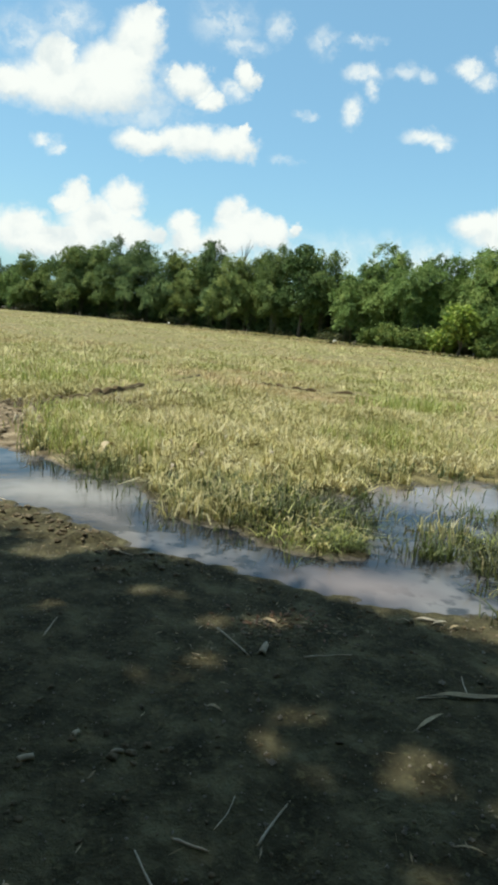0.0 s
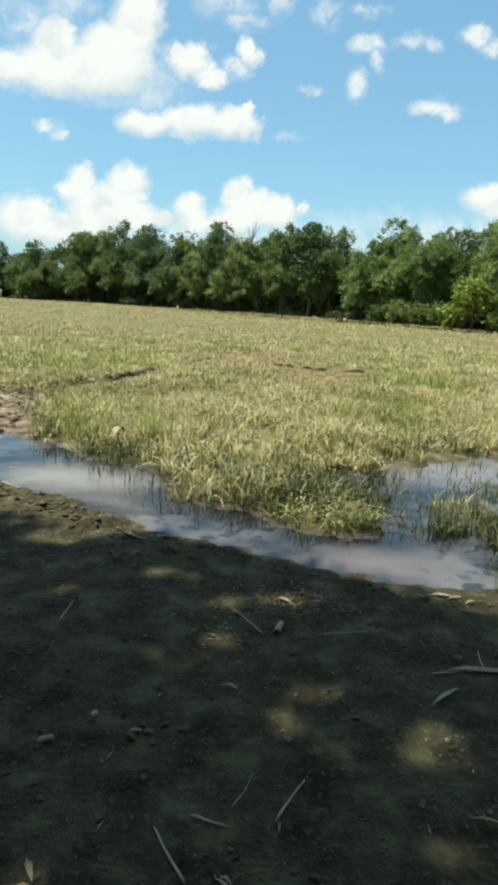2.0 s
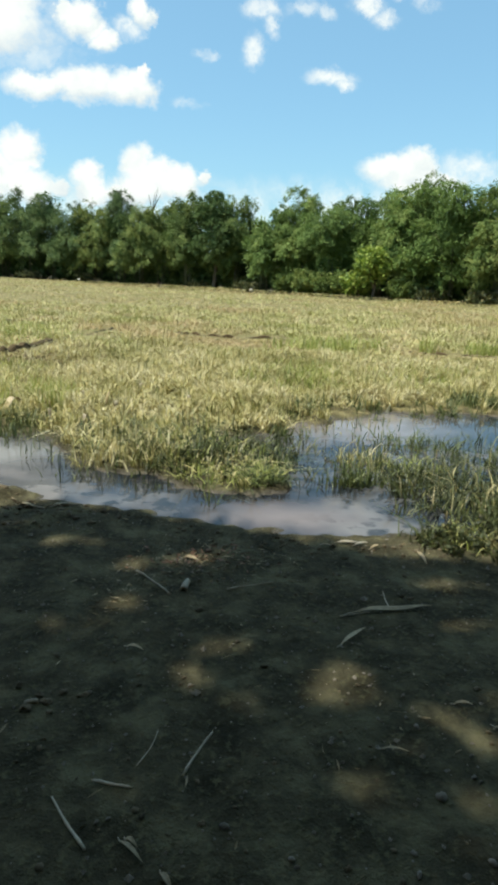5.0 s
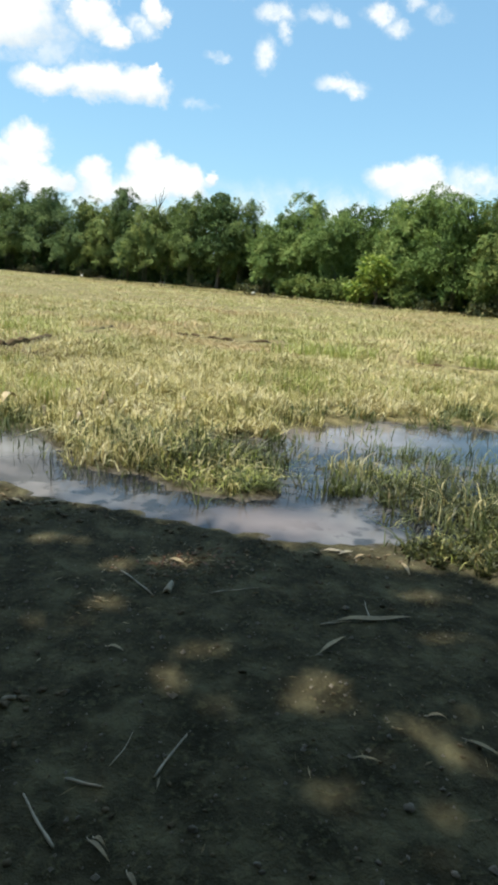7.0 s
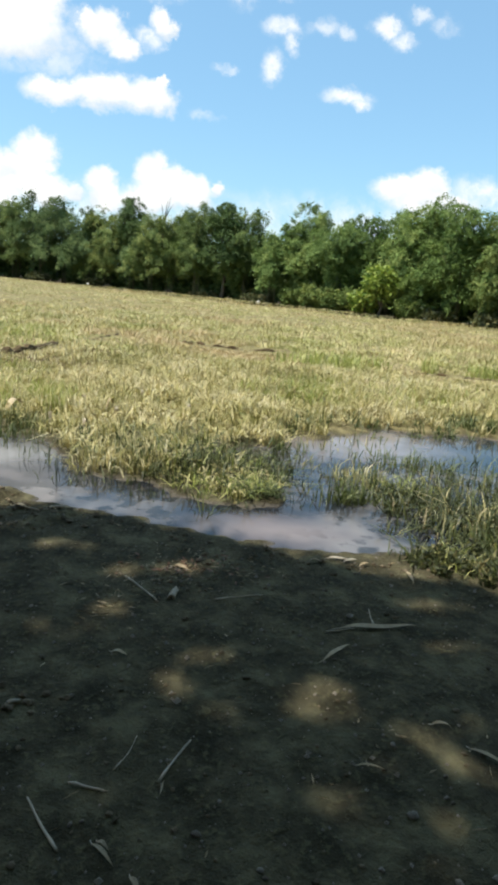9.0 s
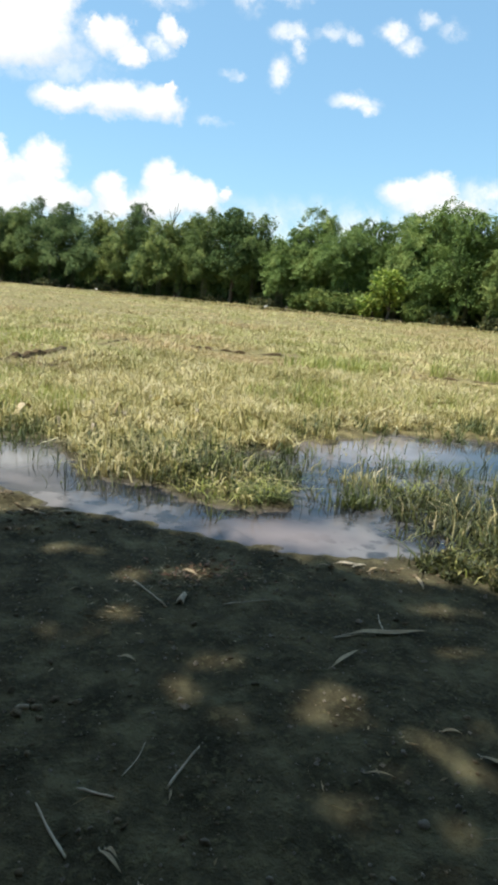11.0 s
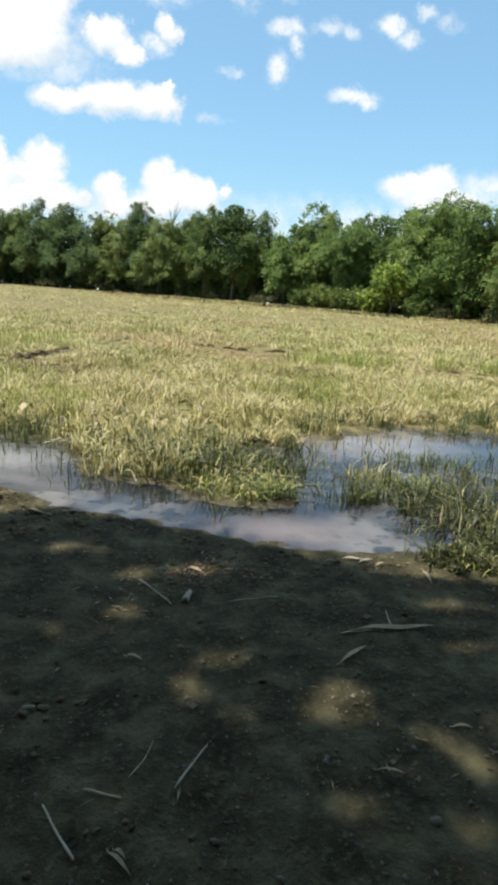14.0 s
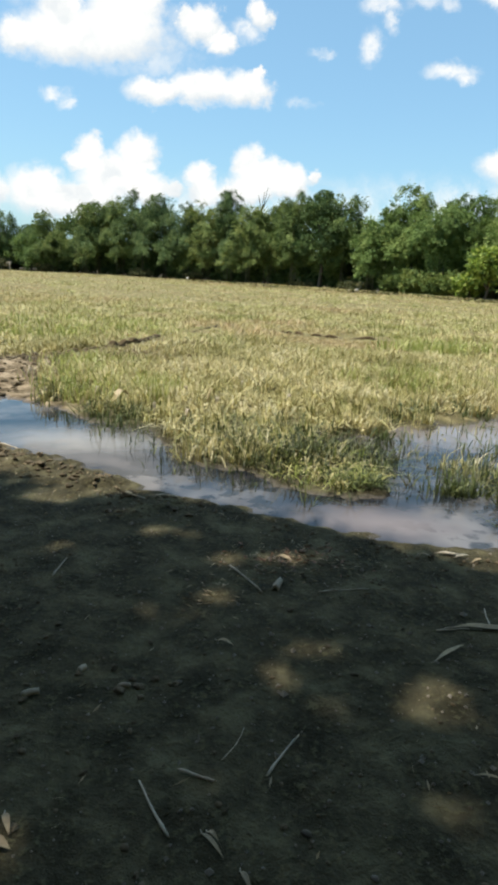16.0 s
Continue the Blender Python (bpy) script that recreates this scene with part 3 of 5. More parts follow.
cx, cy = fan(21000, 26, 92, -0.56, 0.66, 0.8)
tall = np.exp(rng.normal(0, 0.42, len(cx))) * (1 + 0.3 * wobble(cx, cy, 0.45, 3.3))
pick = rng.integers(0, len(cx), 160000)
x, y = cx[pick] + rng.normal(0, 0.16, len(pick)), cy[pick] + rng.normal(0, 0.16, len(pick))
edge = np.interp(x / y, [-.6, -.4, -.15, 0, .15, .3, .45, .6], [96, 88, 80, 72, 63, 54, 46, 40])
keep = (y < edge - 0.2) & (rng.uniform(0, 1, len(x)) < 0.72 + 0.5 * wobble(x, y, 0.5, 3.1))
x, y, tall = x[keep], y[keep], tall[pick][keep]
h = rng.uniform(0.03, 0.11, len(x)) * tall
tagged(new("distant_grass", blades("distant_grass", feet(x, y, 0.02), h, rng.uniform(0.02, 0.05, len(x)), 1.3, M_FIELD, 0.7)),
       "pale dry grass of the far field below the trees", "grass", kind="stuff")


def green_patch(name, cx, cy, rx, ry, n, h0, h1, label, mat=M_GREEN, width=0.010, lean=0.35, share=1.0):
    a, r = rng.uniform(0, 2 * np.pi, n), np.sqrt(rng.uniform(0, 1, n)) * rng.uniform(0.75, 1.1, n)
    x, y = cx + rx * r * np.cos(a), cy + ry * r * np.sin(a)
    tuft = (wobble(x, y, 9.0, 4.0 + cx) > rng.uniform(-0.8, 0.6, n)) & past_mud(x, y)
    x, y = x[tuft], y[tuft]
    h, w = rng.uniform(h0, h1, len(x)), rng.uniform(0.6, 1.3, len(x)) * width
    some = slice(0, int(share * len(x)))
    tagged(new(name, blades(name, feet(x, y, 0.01)[some], h[some], w[some], lean, mat)), label, "grass", kind="stuff")


for cx, cy, rx, ry, n, h0, h1, wide, lean in [(2.75, 12.3, 0.5, 0.45, 260, .12, .34, .018, .5), (3.35, 11.7, 0.5, 0.5, 380, .14, .42, .018, .5), (4.1, 12.0, 0.45, 0.5, 280, .14, .38, .018, .5),
                                              (5.3, 11.9, 0.2, 0.25, 150, .2, .46, .018, .4), (6.5, 11.6, 0.6, 0.4, 300, .14, .38, .018, .5)]:
    green_patch("reed_patch", cx, cy, rx, ry, n, h0, h1, "taller green grass standing in the field", width=wide, lean=lean)
green_patch("reed_patch", 1.9, 8.0, 1.0, 0.8, 800, 0.10, 0.28, "green grass among the dry stubble", width=0.014, lean=0.6)
green_patch("reed_patch", -1.0, 6.1, 0.14, 0.12, 130, 0.16, 0.36, "green grass among the dry stubble", width=0.012, lean=0.2)
green_patch("reed_patch", -1.9, 6.9, 1.1, 0.8, 2600, 0.08, 0.28, "green grass among the dry stubble", width=0.012, lean=0.6)
green_patch("reed_patch", -2.4, 8.4, 1.0, 0.8, 1500, 0.08, 0.24, "green grass among the dry stubble", width=0.014, lean=0.7)
green_patch("reed_patch", 3.2, 8.6, 1.8, 1.3, 3800, 0.08, 0.24, "yellow-green grass among the dry stubble", width=0.013, lean=0.6)
green_patch("reed_patch", -5.2, 13.5, 3.4, 2.6, 3800, 0.1, 0.25, "fresh yellow-green grass in the field", width=0.02, lean=0.6)
green_patch("reed_patch", 0.2, 5.0, 0.9, 0.6, 700, 0.08, 0.26, "dark green grass at the flooded margin", M_MARSH, width=0.011, lean=0.9)
for cx, cy, rx, ry, n in [(-1.7, 9.7, 1.1, 0.8, 2600), (-1.2, 11.2, 0.9, 0.8, 1300), (0.2, 10.6, 1.2, 0.7, 900), (-2.9, 9.0, 0.9, 0.5, 900), (2.2, 9.6, 1.2, 0.5, 600)]:
    green_patch("brown_stubble", cx, cy, rx, ry, n, 0.04, 0.15, "withered brown stubble below the bund", M_BROWN, width=0.016, lean=1.2)
# the margin: sparse stalks in open water, a low yellow-green spit, and clumps round the pool
for cx, cy, rx, ry, n, h0, h1 in [(-1.55, 5.45, .5, .3, 130, .08, .22), (-1.05, 5.15, .4, .3, 150, .08, .24), (-.75, 4.75, .3, .3, 110, .06, .2), (-.35, 4.3, .4, .22, 170, .06, .2), (.1, 4.05, .3, .2, 130, .05, .17),
                                  (1.3, 3.95, .25, .2, 90, .05, .16), (1.45, 5.3, .35, .5, 70, .08, .24), (1.95, 5.75, .5, .35, 110, .08, .26)]:
    green_patch("marsh_grass", cx, cy, rx, ry, n, h0, h1, "sparse dark stalks standing in the water", M_MARSH, width=0.008, lean=0.55, share=0.75)
green_patch("marsh_grass", -.15, 4.62, 0.5, 0.3, 900, 0.08, 0.24, "drooping straw at the flooded margin", M_STRAW, lean=0.9)
green_patch("marsh_grass", 0.62, 4.12, 0.38, 0.26, 1100, 0.03, 0.12, "low yellow-green grass growing in the water", width=0.008, lean=1.5, share=0.5)
green_patch("marsh_grass", 0.85, 4.05, 0.28, 0.18, 700, 0.03, 0.10, "low tangled grass growing in the water", M_MARSH, width=0.008, lean=1.6)
green_patch("marsh_grass", 0.35, 4.4, 0.4, 0.28, 800, 0.06, 0.2, "dark tangled grass growing in the water", M_WEED, width=0.010, lean=1.1)
green_patch("marsh_grass", 0.4, 4.8, 0.7, 0.5, 1100, 0.05, 0.2, "dark tangled grass at the flooded margin", M_WEED, width=0.012, lean=1.0)
green_patch("marsh_grass", 0.5, 4.75, 0.6, 0.45, 330, 0.05, 0.22, "green and yellow grass at the flooded margin", M_GREEN, width=0.010, lean=0.8)
green_patch("marsh_grass", 0.95, 4.75, 0.3, 0.45, 420, 0.05, 0.19, "dark tangled grass growing in the water", M_WEED, width=0.011, lean=1.1)
green_patch("marsh_grass", 1.3, 5.2, 0.22, 0.3, 130, 0.06, 0.22, "sparse grass standing in the pool", M_MARSH, width=0.009, lean=0.6)
green_patch("marsh_grass", 1.15, 4.6, 0.35, 0.5, 420, 0.04, 0.16, "dark grass lying in the water", M_WEED, width=0.011, lean=1.2, share=0.7)
green_patch("marsh_grass", 1.7, 5.75, 0.5, 0.3, 110, 0.06, 0.22, "sparse straw standing in the pool", M_STRAW, width=0.009, lean=0.7)
green_patch("marsh_grass", 1.72, 4.5, 0.24, 0.26, 200, 0.08, 0.24, "clump of straw and green grass in the pool", M_STRAW, width=0.009, lean=0.5)
green_patch("marsh_grass", 1.74, 4.45, 0.26, 0.24, 260, 0.06, 0.22, "clump of straw and green grass in the pool", M_MARSH, width=0.010, lean=0.6)
green_patch("marsh_grass", 1.55, 4.06, 0.22, 0.18, 420, 0.06, 0.24, "clump of dark green grass in the pool", M_MARSH, width=0.011, lean=0.7)
green_patch("marsh_grass", 1.9, 3.85, 0.2, 0.24, 380, 0.06, 0.24, "clump of dark weeds in the water", M_WEED, width=0.012, lean=0.8)
green_patch("marsh_grass", 2.05, 5.15, 0.3, 0.3, 260, 0.05, 0.2, "clump of dark green grass in the pool", M_MARSH, width=0.011, lean=1.0, share=0.6)
green_patch("marsh_grass", 1.95, 4.3, 0.35, 0.24, 520, 0.05, 0.18, "clump of green grass in the pool", M_GREEN, width=0.010, lean=1.1, share=0.5)
green_patch("marsh_grass", 2.0, 4.1, 0.42, 0.24, 620, 0.06, 0.2, "tangled dark grass in the pool", M_WEED, lean=1.1, share=0.7)
green_patch("marsh_grass", 2.5, 4.9, 0.32, 0.35, 550, 0.06, 0.24, "tangled green grass standing in the water", M_MARSH, lean=1.0, share=0.7)
green_patch("marsh_grass", 2.45, 4.25, 0.5, 0.4, 800, 0.06, 0.24, "tangled green grass standing in the water", M_WEED, lean=1.1, share=0.7)
green_patch("marsh_grass", 2.35, 3.7, 0.45, 0.3, 260, 0.06, 0.24, "pale tangled grass on the flooded bank", M_STRAW, lean=1.1, share=0.6)
green_patch("marsh_grass", 2.1, 3.4, 0.5, 0.3, 600, 0.06, 0.2, "tangled dark grass on the flooded bank", M_WEED, lean=1.1, share=0.7)
green_patch("marsh_grass", 3.0, 3.6, 0.7, 0.6, 900, 0.08, 0.3, "tangled green grass on the flooded bank", M_MARSH, lean=1.0)
green_patch("marsh_grass", 3.2, 4.7, 0.7, 0.6, 800, 0.06, 0.24, "tangled green grass standing in the water", M_MARSH, lean=1.0, share=0.7)
green_patch("marsh_grass", 2.3, 3.55, 0.5, 0.4, 800, 0.06, 0.24, "dark tangled weeds on the flooded bank", M_WEED, width=0.012, lean=0.9)
green_patch("marsh_grass", 1.9, 2.95, 0.42, 0.2, 900, 0.03, 0.11, "dark trampled weeds on the flooded bank", M_WEED, width=0.012, lean=1.2)
green_patch("marsh_grass", 1.95, 2.95, 0.42, 0.28, 350, 0.04, 0.14, "tangled yellow-green grass on the flooded bank", M_GREEN, width=0.009, lean=1.2, share=0.5)
green_patch("marsh_grass", 2.5, 3.1, 0.5, 0.4, 800, 0.06, 0.24, "tangled green grass on the flooded bank", M_MARSH, lean=1.0)
green_patch("marsh_grass", 1.75, 2.98, 0.3, 0.12, 500, 0.03, 0.10, "low tangled grass on the flooded bank", M_MARSH, width=0.008, lean=1.3)


# ---- trees along the far edge of the field ----
rng = np.random.default_rng(21)


def tree_row(u):
    return float(np.interp(u, [-.6, -.4, -.15, 0, .15, .3, .45, .6], [96, 88, 80, 72, 63, 54, 46, 40]))


def bamboo_clump(u, back, H, R, mat=M_BAMBOO, n=16500, low=0.03):
    """Arching canes from one foot; drooping feathery plumes hang along the upper part of each."""
    d = tree_row(u) + back
    x, y = u * d, d
    root = thing("bamboo_clump", x, y, float(land(x, y)), "tall green bamboo clump with drooping leafy sprays", "bamboo", "bamboo along the field")
    canes, plumes = 20, 12
    phi = rng.uniform(0, 2 * np.pi, canes)
    reach = 1.15 * R * np.sqrt(rng.uniform(0.02, 1, canes))
    top = H * (1.06 - 0.40 * (reach / R) ** 2) * rng.uniform(0.84, 1.0, canes)
    top[:5], reach[:5] = H * rng.uniform(0.95, 1.12, 5), R * rng.uniform(0.1, 0.6, 5)
    foot = rng.normal(0, 0.12 * R, (canes, 2))
    out = np.stack([np.cos(phi), np.sin(phi), np.zeros(canes)], -1)

    def along_cane(k, s):
        ex = (reach[k] * s ** 1.9)[:, None]
        z = top[k] * (1 - (1 - s) ** 1.7) - 0.24 * H * np.clip((s - 0.68) / 0.32, 0, 1) ** 2 * (reach[k] / R)
        flat_xy = out[k] * ex
        return np.stack([foot[k, 0] + flat_xy[:, 0], foot[k, 1] + flat_xy[:, 1], z], -1)

    # plumes: where they hang, how far they reach, how thick they are
    pk = np.repeat(np.arange(canes), plumes)
    ps = np.tile(np.linspace(0.24 + low, 1.0, plumes) ** 0.8, canes) + rng.normal(0, 0.03, canes * plumes)
    ps = np.clip(ps, 0.2, 1.0)
    way = out[pk] * rng.uniform(0.2, 1.0, len(pk))[:, None] + rng.normal(0, 0.55, (len(pk), 3)) * np.array([1, 1, 0.35])
    way[:, 2] -= rng.uniform(0.1, 0.75, len(pk))
    way[ps > 0.93, 2] += 0.45
    way /= np.linalg.norm(way, axis=1)[:, None]
    size = rng.uniform(0.6, 1.35, len(pk)) * (R / 2.5) ** 0.5 * np.where((pk < 5) & (ps > 0.9), 0.6, 1.0)
    base = along_cane(pk, ps)
    pick = rng.choice(len(pk), n, p=size ** 1.6 / np.sum(size ** 1.6))
    f = rng.uniform(0, 1, n) ** 0.8
    thick = (0.30 * np.sin(np.pi * np.clip(f, 0.08, 0.98)) + 0.05)[:, None] * size[pick][:, None]
    puff = rng.normal(0, 0.55, (n, 3))
    at = base[pick] + way[pick] * (f * 1.15 * size[pick])[:, None] + puff * thick
    face = 0.55 * puff + out[pk[pick]] * 0.75 + np.array([0, 0, 0.7]) + rng.normal(0, 0.4, (n, 3))
    at[:, 2] -= 0.35 * f ** 2 * size[pick]
    stray = rng.uniform(0, 1, n) < 0.08
    at[stray] += rng.normal(0, 0.22, (int(stray.sum()), 3))
    at[:, 2] = np.maximum(at[:, 2], 0.15)
    lie = way[pick] + rng.normal(0, 0.45, (n, 3)) + np.array([0, 0, -0.35])
    part("crown", leaf_cloud("crown", at, lie, rng.uniform(0.20, 0.42, n), rng.uniform(0.055, 0.105, n), mat, face), root)
    for k in range(7):
        t = np.linspace(0, 0.96, 9)
        pts = along_cane(np.full(9, k), t)
        pts[0, 2] -= 0.05
        part("culm", tube_mesh("culm", pts, 0.055 * (1 - 0.85 * t), M_CULM, 5), root)
    return root


def leaf_tree(u, back, H, R, mat=M_DARK, n=14000, clumps=34, foot=0.04, name="tree", label="broad-crowned dark green tree at the field's edge", airy=0.0, leaf=1.0):
    """A trunk with limbs that each carry a clump of leaves."""
    d = tree_row(u) + back
    x, y = u * d, d
    root = thing(name, x, y, float(land(x, y)), label, "tree" if name == "tree" else "bush", "trees along the field" if name == "tree" else "bushes along the field")
    el = rng.uniform(-0.75, 1.0, clumps)
    az = rng.uniform(0, 2 * np.pi, clumps)
    rad = rng.uniform(0.55, 1.0, clumps) ** 0.6
    mid, half = H * (1 + foot) / 2, H * (1 - foot) / 2
    ring = np.sqrt(np.clip(1 - el ** 2, 0.05, 1))
    c = np.stack([R * rad * ring * np.cos(az), R * rad * ring * np.sin(az), mid + (half - 0.5) * el * rad], -1)
    c[0] = (0, 0, H - 0.75)
    c[1] = (0.5, -0.3, H - 1.4)
    c[2] = (-0.6, 0.2, H - 1.6)
    cr = rng.uniform(0.55, 1.05, clumps) * (R / 2.6) ** 0.5 * (0.72 if airy else 1.0)
    pick = rng.integers(0, clumps, n)
    v = rng.normal(0, 1, (n, 3))
    v /= np.linalg.norm(v, axis=1)[:, None]
    at = c[pick] + v * (cr[pick] * rng.uniform(0.35, 1.05, n) ** 0.5)[:, None] * np.array([1.15, 1.15, 0.75])
    stray = rng.uniform(0, 1, n) < airy
    at[stray] += rng.normal(0, 0.34, (int(stray.sum()), 3))
    at[:, 2] = np.maximum(at[:, 2], 0.1)
    along = v + rng.normal(0, 0.6, (n, 3)) + np.array([0, 0, -0.25])
    part("crown", leaf_cloud("crown", at, along, leaf * rng.uniform(0.18, 0.34, n), leaf * rng.uniform(0.10, 0.19, n), mat, 0.8 * v + np.array([0, 0, 0.5]) + rng.normal(0, 0.45, (n, 3))), root)
    t = np.linspace(0, 1, 6)
    trunk = np.stack([0.25 * np.sin(t * 3), 0.2 * np.sin(t * 2 + 1) - 0.17, -0.1 + t * mid], -1)
    part("trunk", tube_mesh("trunk", trunk, 0.05 * H ** 0.7 * (1 - 0.6 * t), M_BARK, 7), root)
    for k in range(0, min(clumps, 8)):
        b = trunk[2 + k % 3]
        pts = np.stack([b + (c[k] - b) * q + np.array([0, 0, -0.5 * q * (1 - q)]) for q in np.linspace(0, 1, 5)])
        part("limb", tube_mesh("limb", pts, 0.07 * np.linspace(1, 0.25, 5), M_BARK, 5), root)
    return root


for u, back, H, R in [(-.57, 0, 7.5, 3.6), (-.515, 0, 7.3, 3.4), (-.46, .5, 7.4, 3.3), (-.335, 1, 7.3, 3.0), (-.29, 0, 8.4, 3.4),
                      (-.235, 1.5, 9.0, 3.3), (-.10, 1, 8.7, 3.0), (-.035, 0, 8.7, 2.9), (.0, 1.5, 9.0, 2.8), (.035, 0, 9.3, 3.0), (.11, 1, 8.9, 2.5)]:
    bamboo_clump(u, back, H, R)
for u, back, H, R in [(-.41, 1, 7.2, 2.6), (-.265, 2, 8.7, 3.2), (-.20, .5, 9.9, 3.7), (-.165, 1.5, 9.5, 3.2), (-.13, 0, 8.4, 2.8), (-.062, .5, 9.7, 2.1)]:
    bamboo_clump(u, back, H, R, M_DARK)
leaf_tree(.075, 0, 9.9, 2.6)
bamboo_clump(-.375, -1, 5.2, 2.2, M_PALE, 9000)
bamboo_clump(.155, -.5, 6.6, 2.1, M_PALE, 11000, 0.3)
bamboo_clump(.262, 0, 8.2, 2.6, M_PALE, 15000)
for u, back, H, R in [(.218, 1, 9.5, 2.1), (.41, 1.5, 9.2, 2.1)]:
    bamboo_clump(u, back, H, R, M_PALE, 13000, 0.12)
for u, back, H, R in [(.188, 2, 8.2, 2.2), (.30, 2.5, 8.5, 2.3), (.345, 2, 8.5, 2.3), (.365, 0, 7.6, 2.2), (.40, 1, 8.3, 2.2), (.462, 0, 8.2, 2.4), (.505, .5, 7.6, 2.4),
                      (.55, 0, 7.9, 2.4), (.60, 0, 8.2, 2.6)]:
    bamboo_clump(u, back, H, R, M_PALE if u < .52 else M_BAMBOO)
for k in range(24):
    u = -.58 + k * .05
    leaf_tree(u, 11, 4.5 + math.sin(k * 1.3), 2.9, M_DARK, 1600, 26, 0.0, "bush", "dark green undergrowth beneath the bamboo", 0.1, 1.8)
# the wood behind them
for u, H in [(-.54, 7), (-.47, 7), (-.36, 7), (-.30, 8.2), (-.24, 9), (-.18, 9.4), (-.12, 8.4), (-.07, 8.4), (-.02, 8.2), (.03, 8.6), (.08, 8.9),
             (.125, 7.4), (.17, 6), (.215, 7.6), (.26, 7), (.31, 6.8), (.36, 7), (.41, 7.6), (.46, 7.2), (.51, 7), (.56, 7.2)]:
    leaf_tree(u, 6.5, H, 3.0, M_DARK, 4200, 28, 0.02, leaf=1.4)

for u, back, H, R in [(.195, -2, 2.2, 1.3), (.220, -2.2, 2.5, 1.5), (.245, -2.2, 2.3, 1.5), (.275, -2, 2.2, 1.4), (.39, -1.5, 2.0, 1.2)]:
    leaf_tree(u, back, H, R, M_BAMBOO, 5000, 22, 0.0, "bush", "dense green thicket bush with creepers", 0.1)
leaf_tree(.331, -3.2, 4.2, 1.05, M_BRIGHT, 2100, 26, 0.12, "bush", "bright yellow-green bush in full sun", 0.1, 1.6)
leaf_tree(.306, -2.4, 2.3, 0.9, M_BRIGHT, 900, 13, 0.1, "bush", "bright yellow-green bush in full sun", 0.1, 1.5)
for k in range(42):
    u = -.58 + k * .0285
    leaf_tree(u, 4.6 + 1.0 * math.sin(k * 2.1), 3.4 + math.sin(k * 1.7), 1.6, M_DARK, 1400, 22, 0.0, "bush", "dark green undergrowth beneath the bamboo", 0.1, 1.8)
for k in range(34):
    u = -.58 + k * .0335
    leaf_tree(u, 3.4 + 0.6 * math.sin(k * 1.9), 2.3 + 0.7 * math.sin(k * 2.3), 1.5, M_DARK, 1300, 20, 0.0, "bush", "dark green undergrowth beneath the bamboo", 0.1, 1.8)
for u, H in [(-.5, 1.6), (-.42, 1.8), (-.35, 1.2), (-.2, 1.0), (-.12, 1.3), (.05, 0.9), (.13, 1.2), (.43, 1.2), (.53, 1.0)]:
    leaf_tree(u, -1.0, H, 1.1, M_WEED, 1300, 14, 0.0, "bush", "low green scrub at the foot of the bamboo", 0.1)


# ---- shade trees over the path, behind the viewer ----
SHADE_X = [-9, -2.5, -1.5, -.8, 0, .5, 1, 1.5, 2.2, 9]
SHADE_Y = [4.4, 3.85, 3.68, 3.55, 3.42, 3.08, 2.86, 2.6, 2.5, 2.4]
GAPS = [(.765, 1.69, .118), (.765, 1.79, .080), (.68, 1.63, .054), (.86, 1.61, .030), (.37, 1.985, .098), (.22, 1.84, .054), (.24, 1.75, .044), (.42, 1.65, .052),
        (1.06, 1.50, .064), (1.13, 1.40, .056), (1.24, 1.31, .060), (1.30, 1.57, .040), (.88, 1.41, .050), (.72, 1.28, .040), (.74, 1.19, .034), (1.02, 1.15, .050), (.93, .96, .046),
        (1.07, 1.82, .042), (1.36, 2.44, .044), (1.50, 2.43, .056), (1.63, 2.42, .044), (1.38, 2.07, .058), (1.52, 2.08, .058), (1.64, 2.00, .046), (1.45, 2.26, .036)]
GAPS += [(-.07, 2.345, .080), (-.04, 2.72, .078), (-.29, 2.17, .052), (-.14, 2.21, .062), (.02, 2.18, .040), (-.43, 3.02, .081), (-.27, 3.02, .053), (-.90, 2.77, .064), (-.99, 2.33, .048), (-.44, 1.57, .022),
         (-.48, 1.07, .062), (-1.24, 3.52, .139), (-1.08, 3.52, .093), (-.75, 3.3, .078), (.25, 2.78, .086), (.36, 2.82, .056), (.12, 2.74, .046), (.46, 2.82, .036), (.60, 2.88, .036), (1.75, 1.9, .076), (1.9, 2.2, .086)]
GAPS += [(float(rng.uniform(-1.3, 2.2)), float(rng.uniform(0.9, 3.4)), float(rng.uniform(.008, .026))) for k in range(30)]


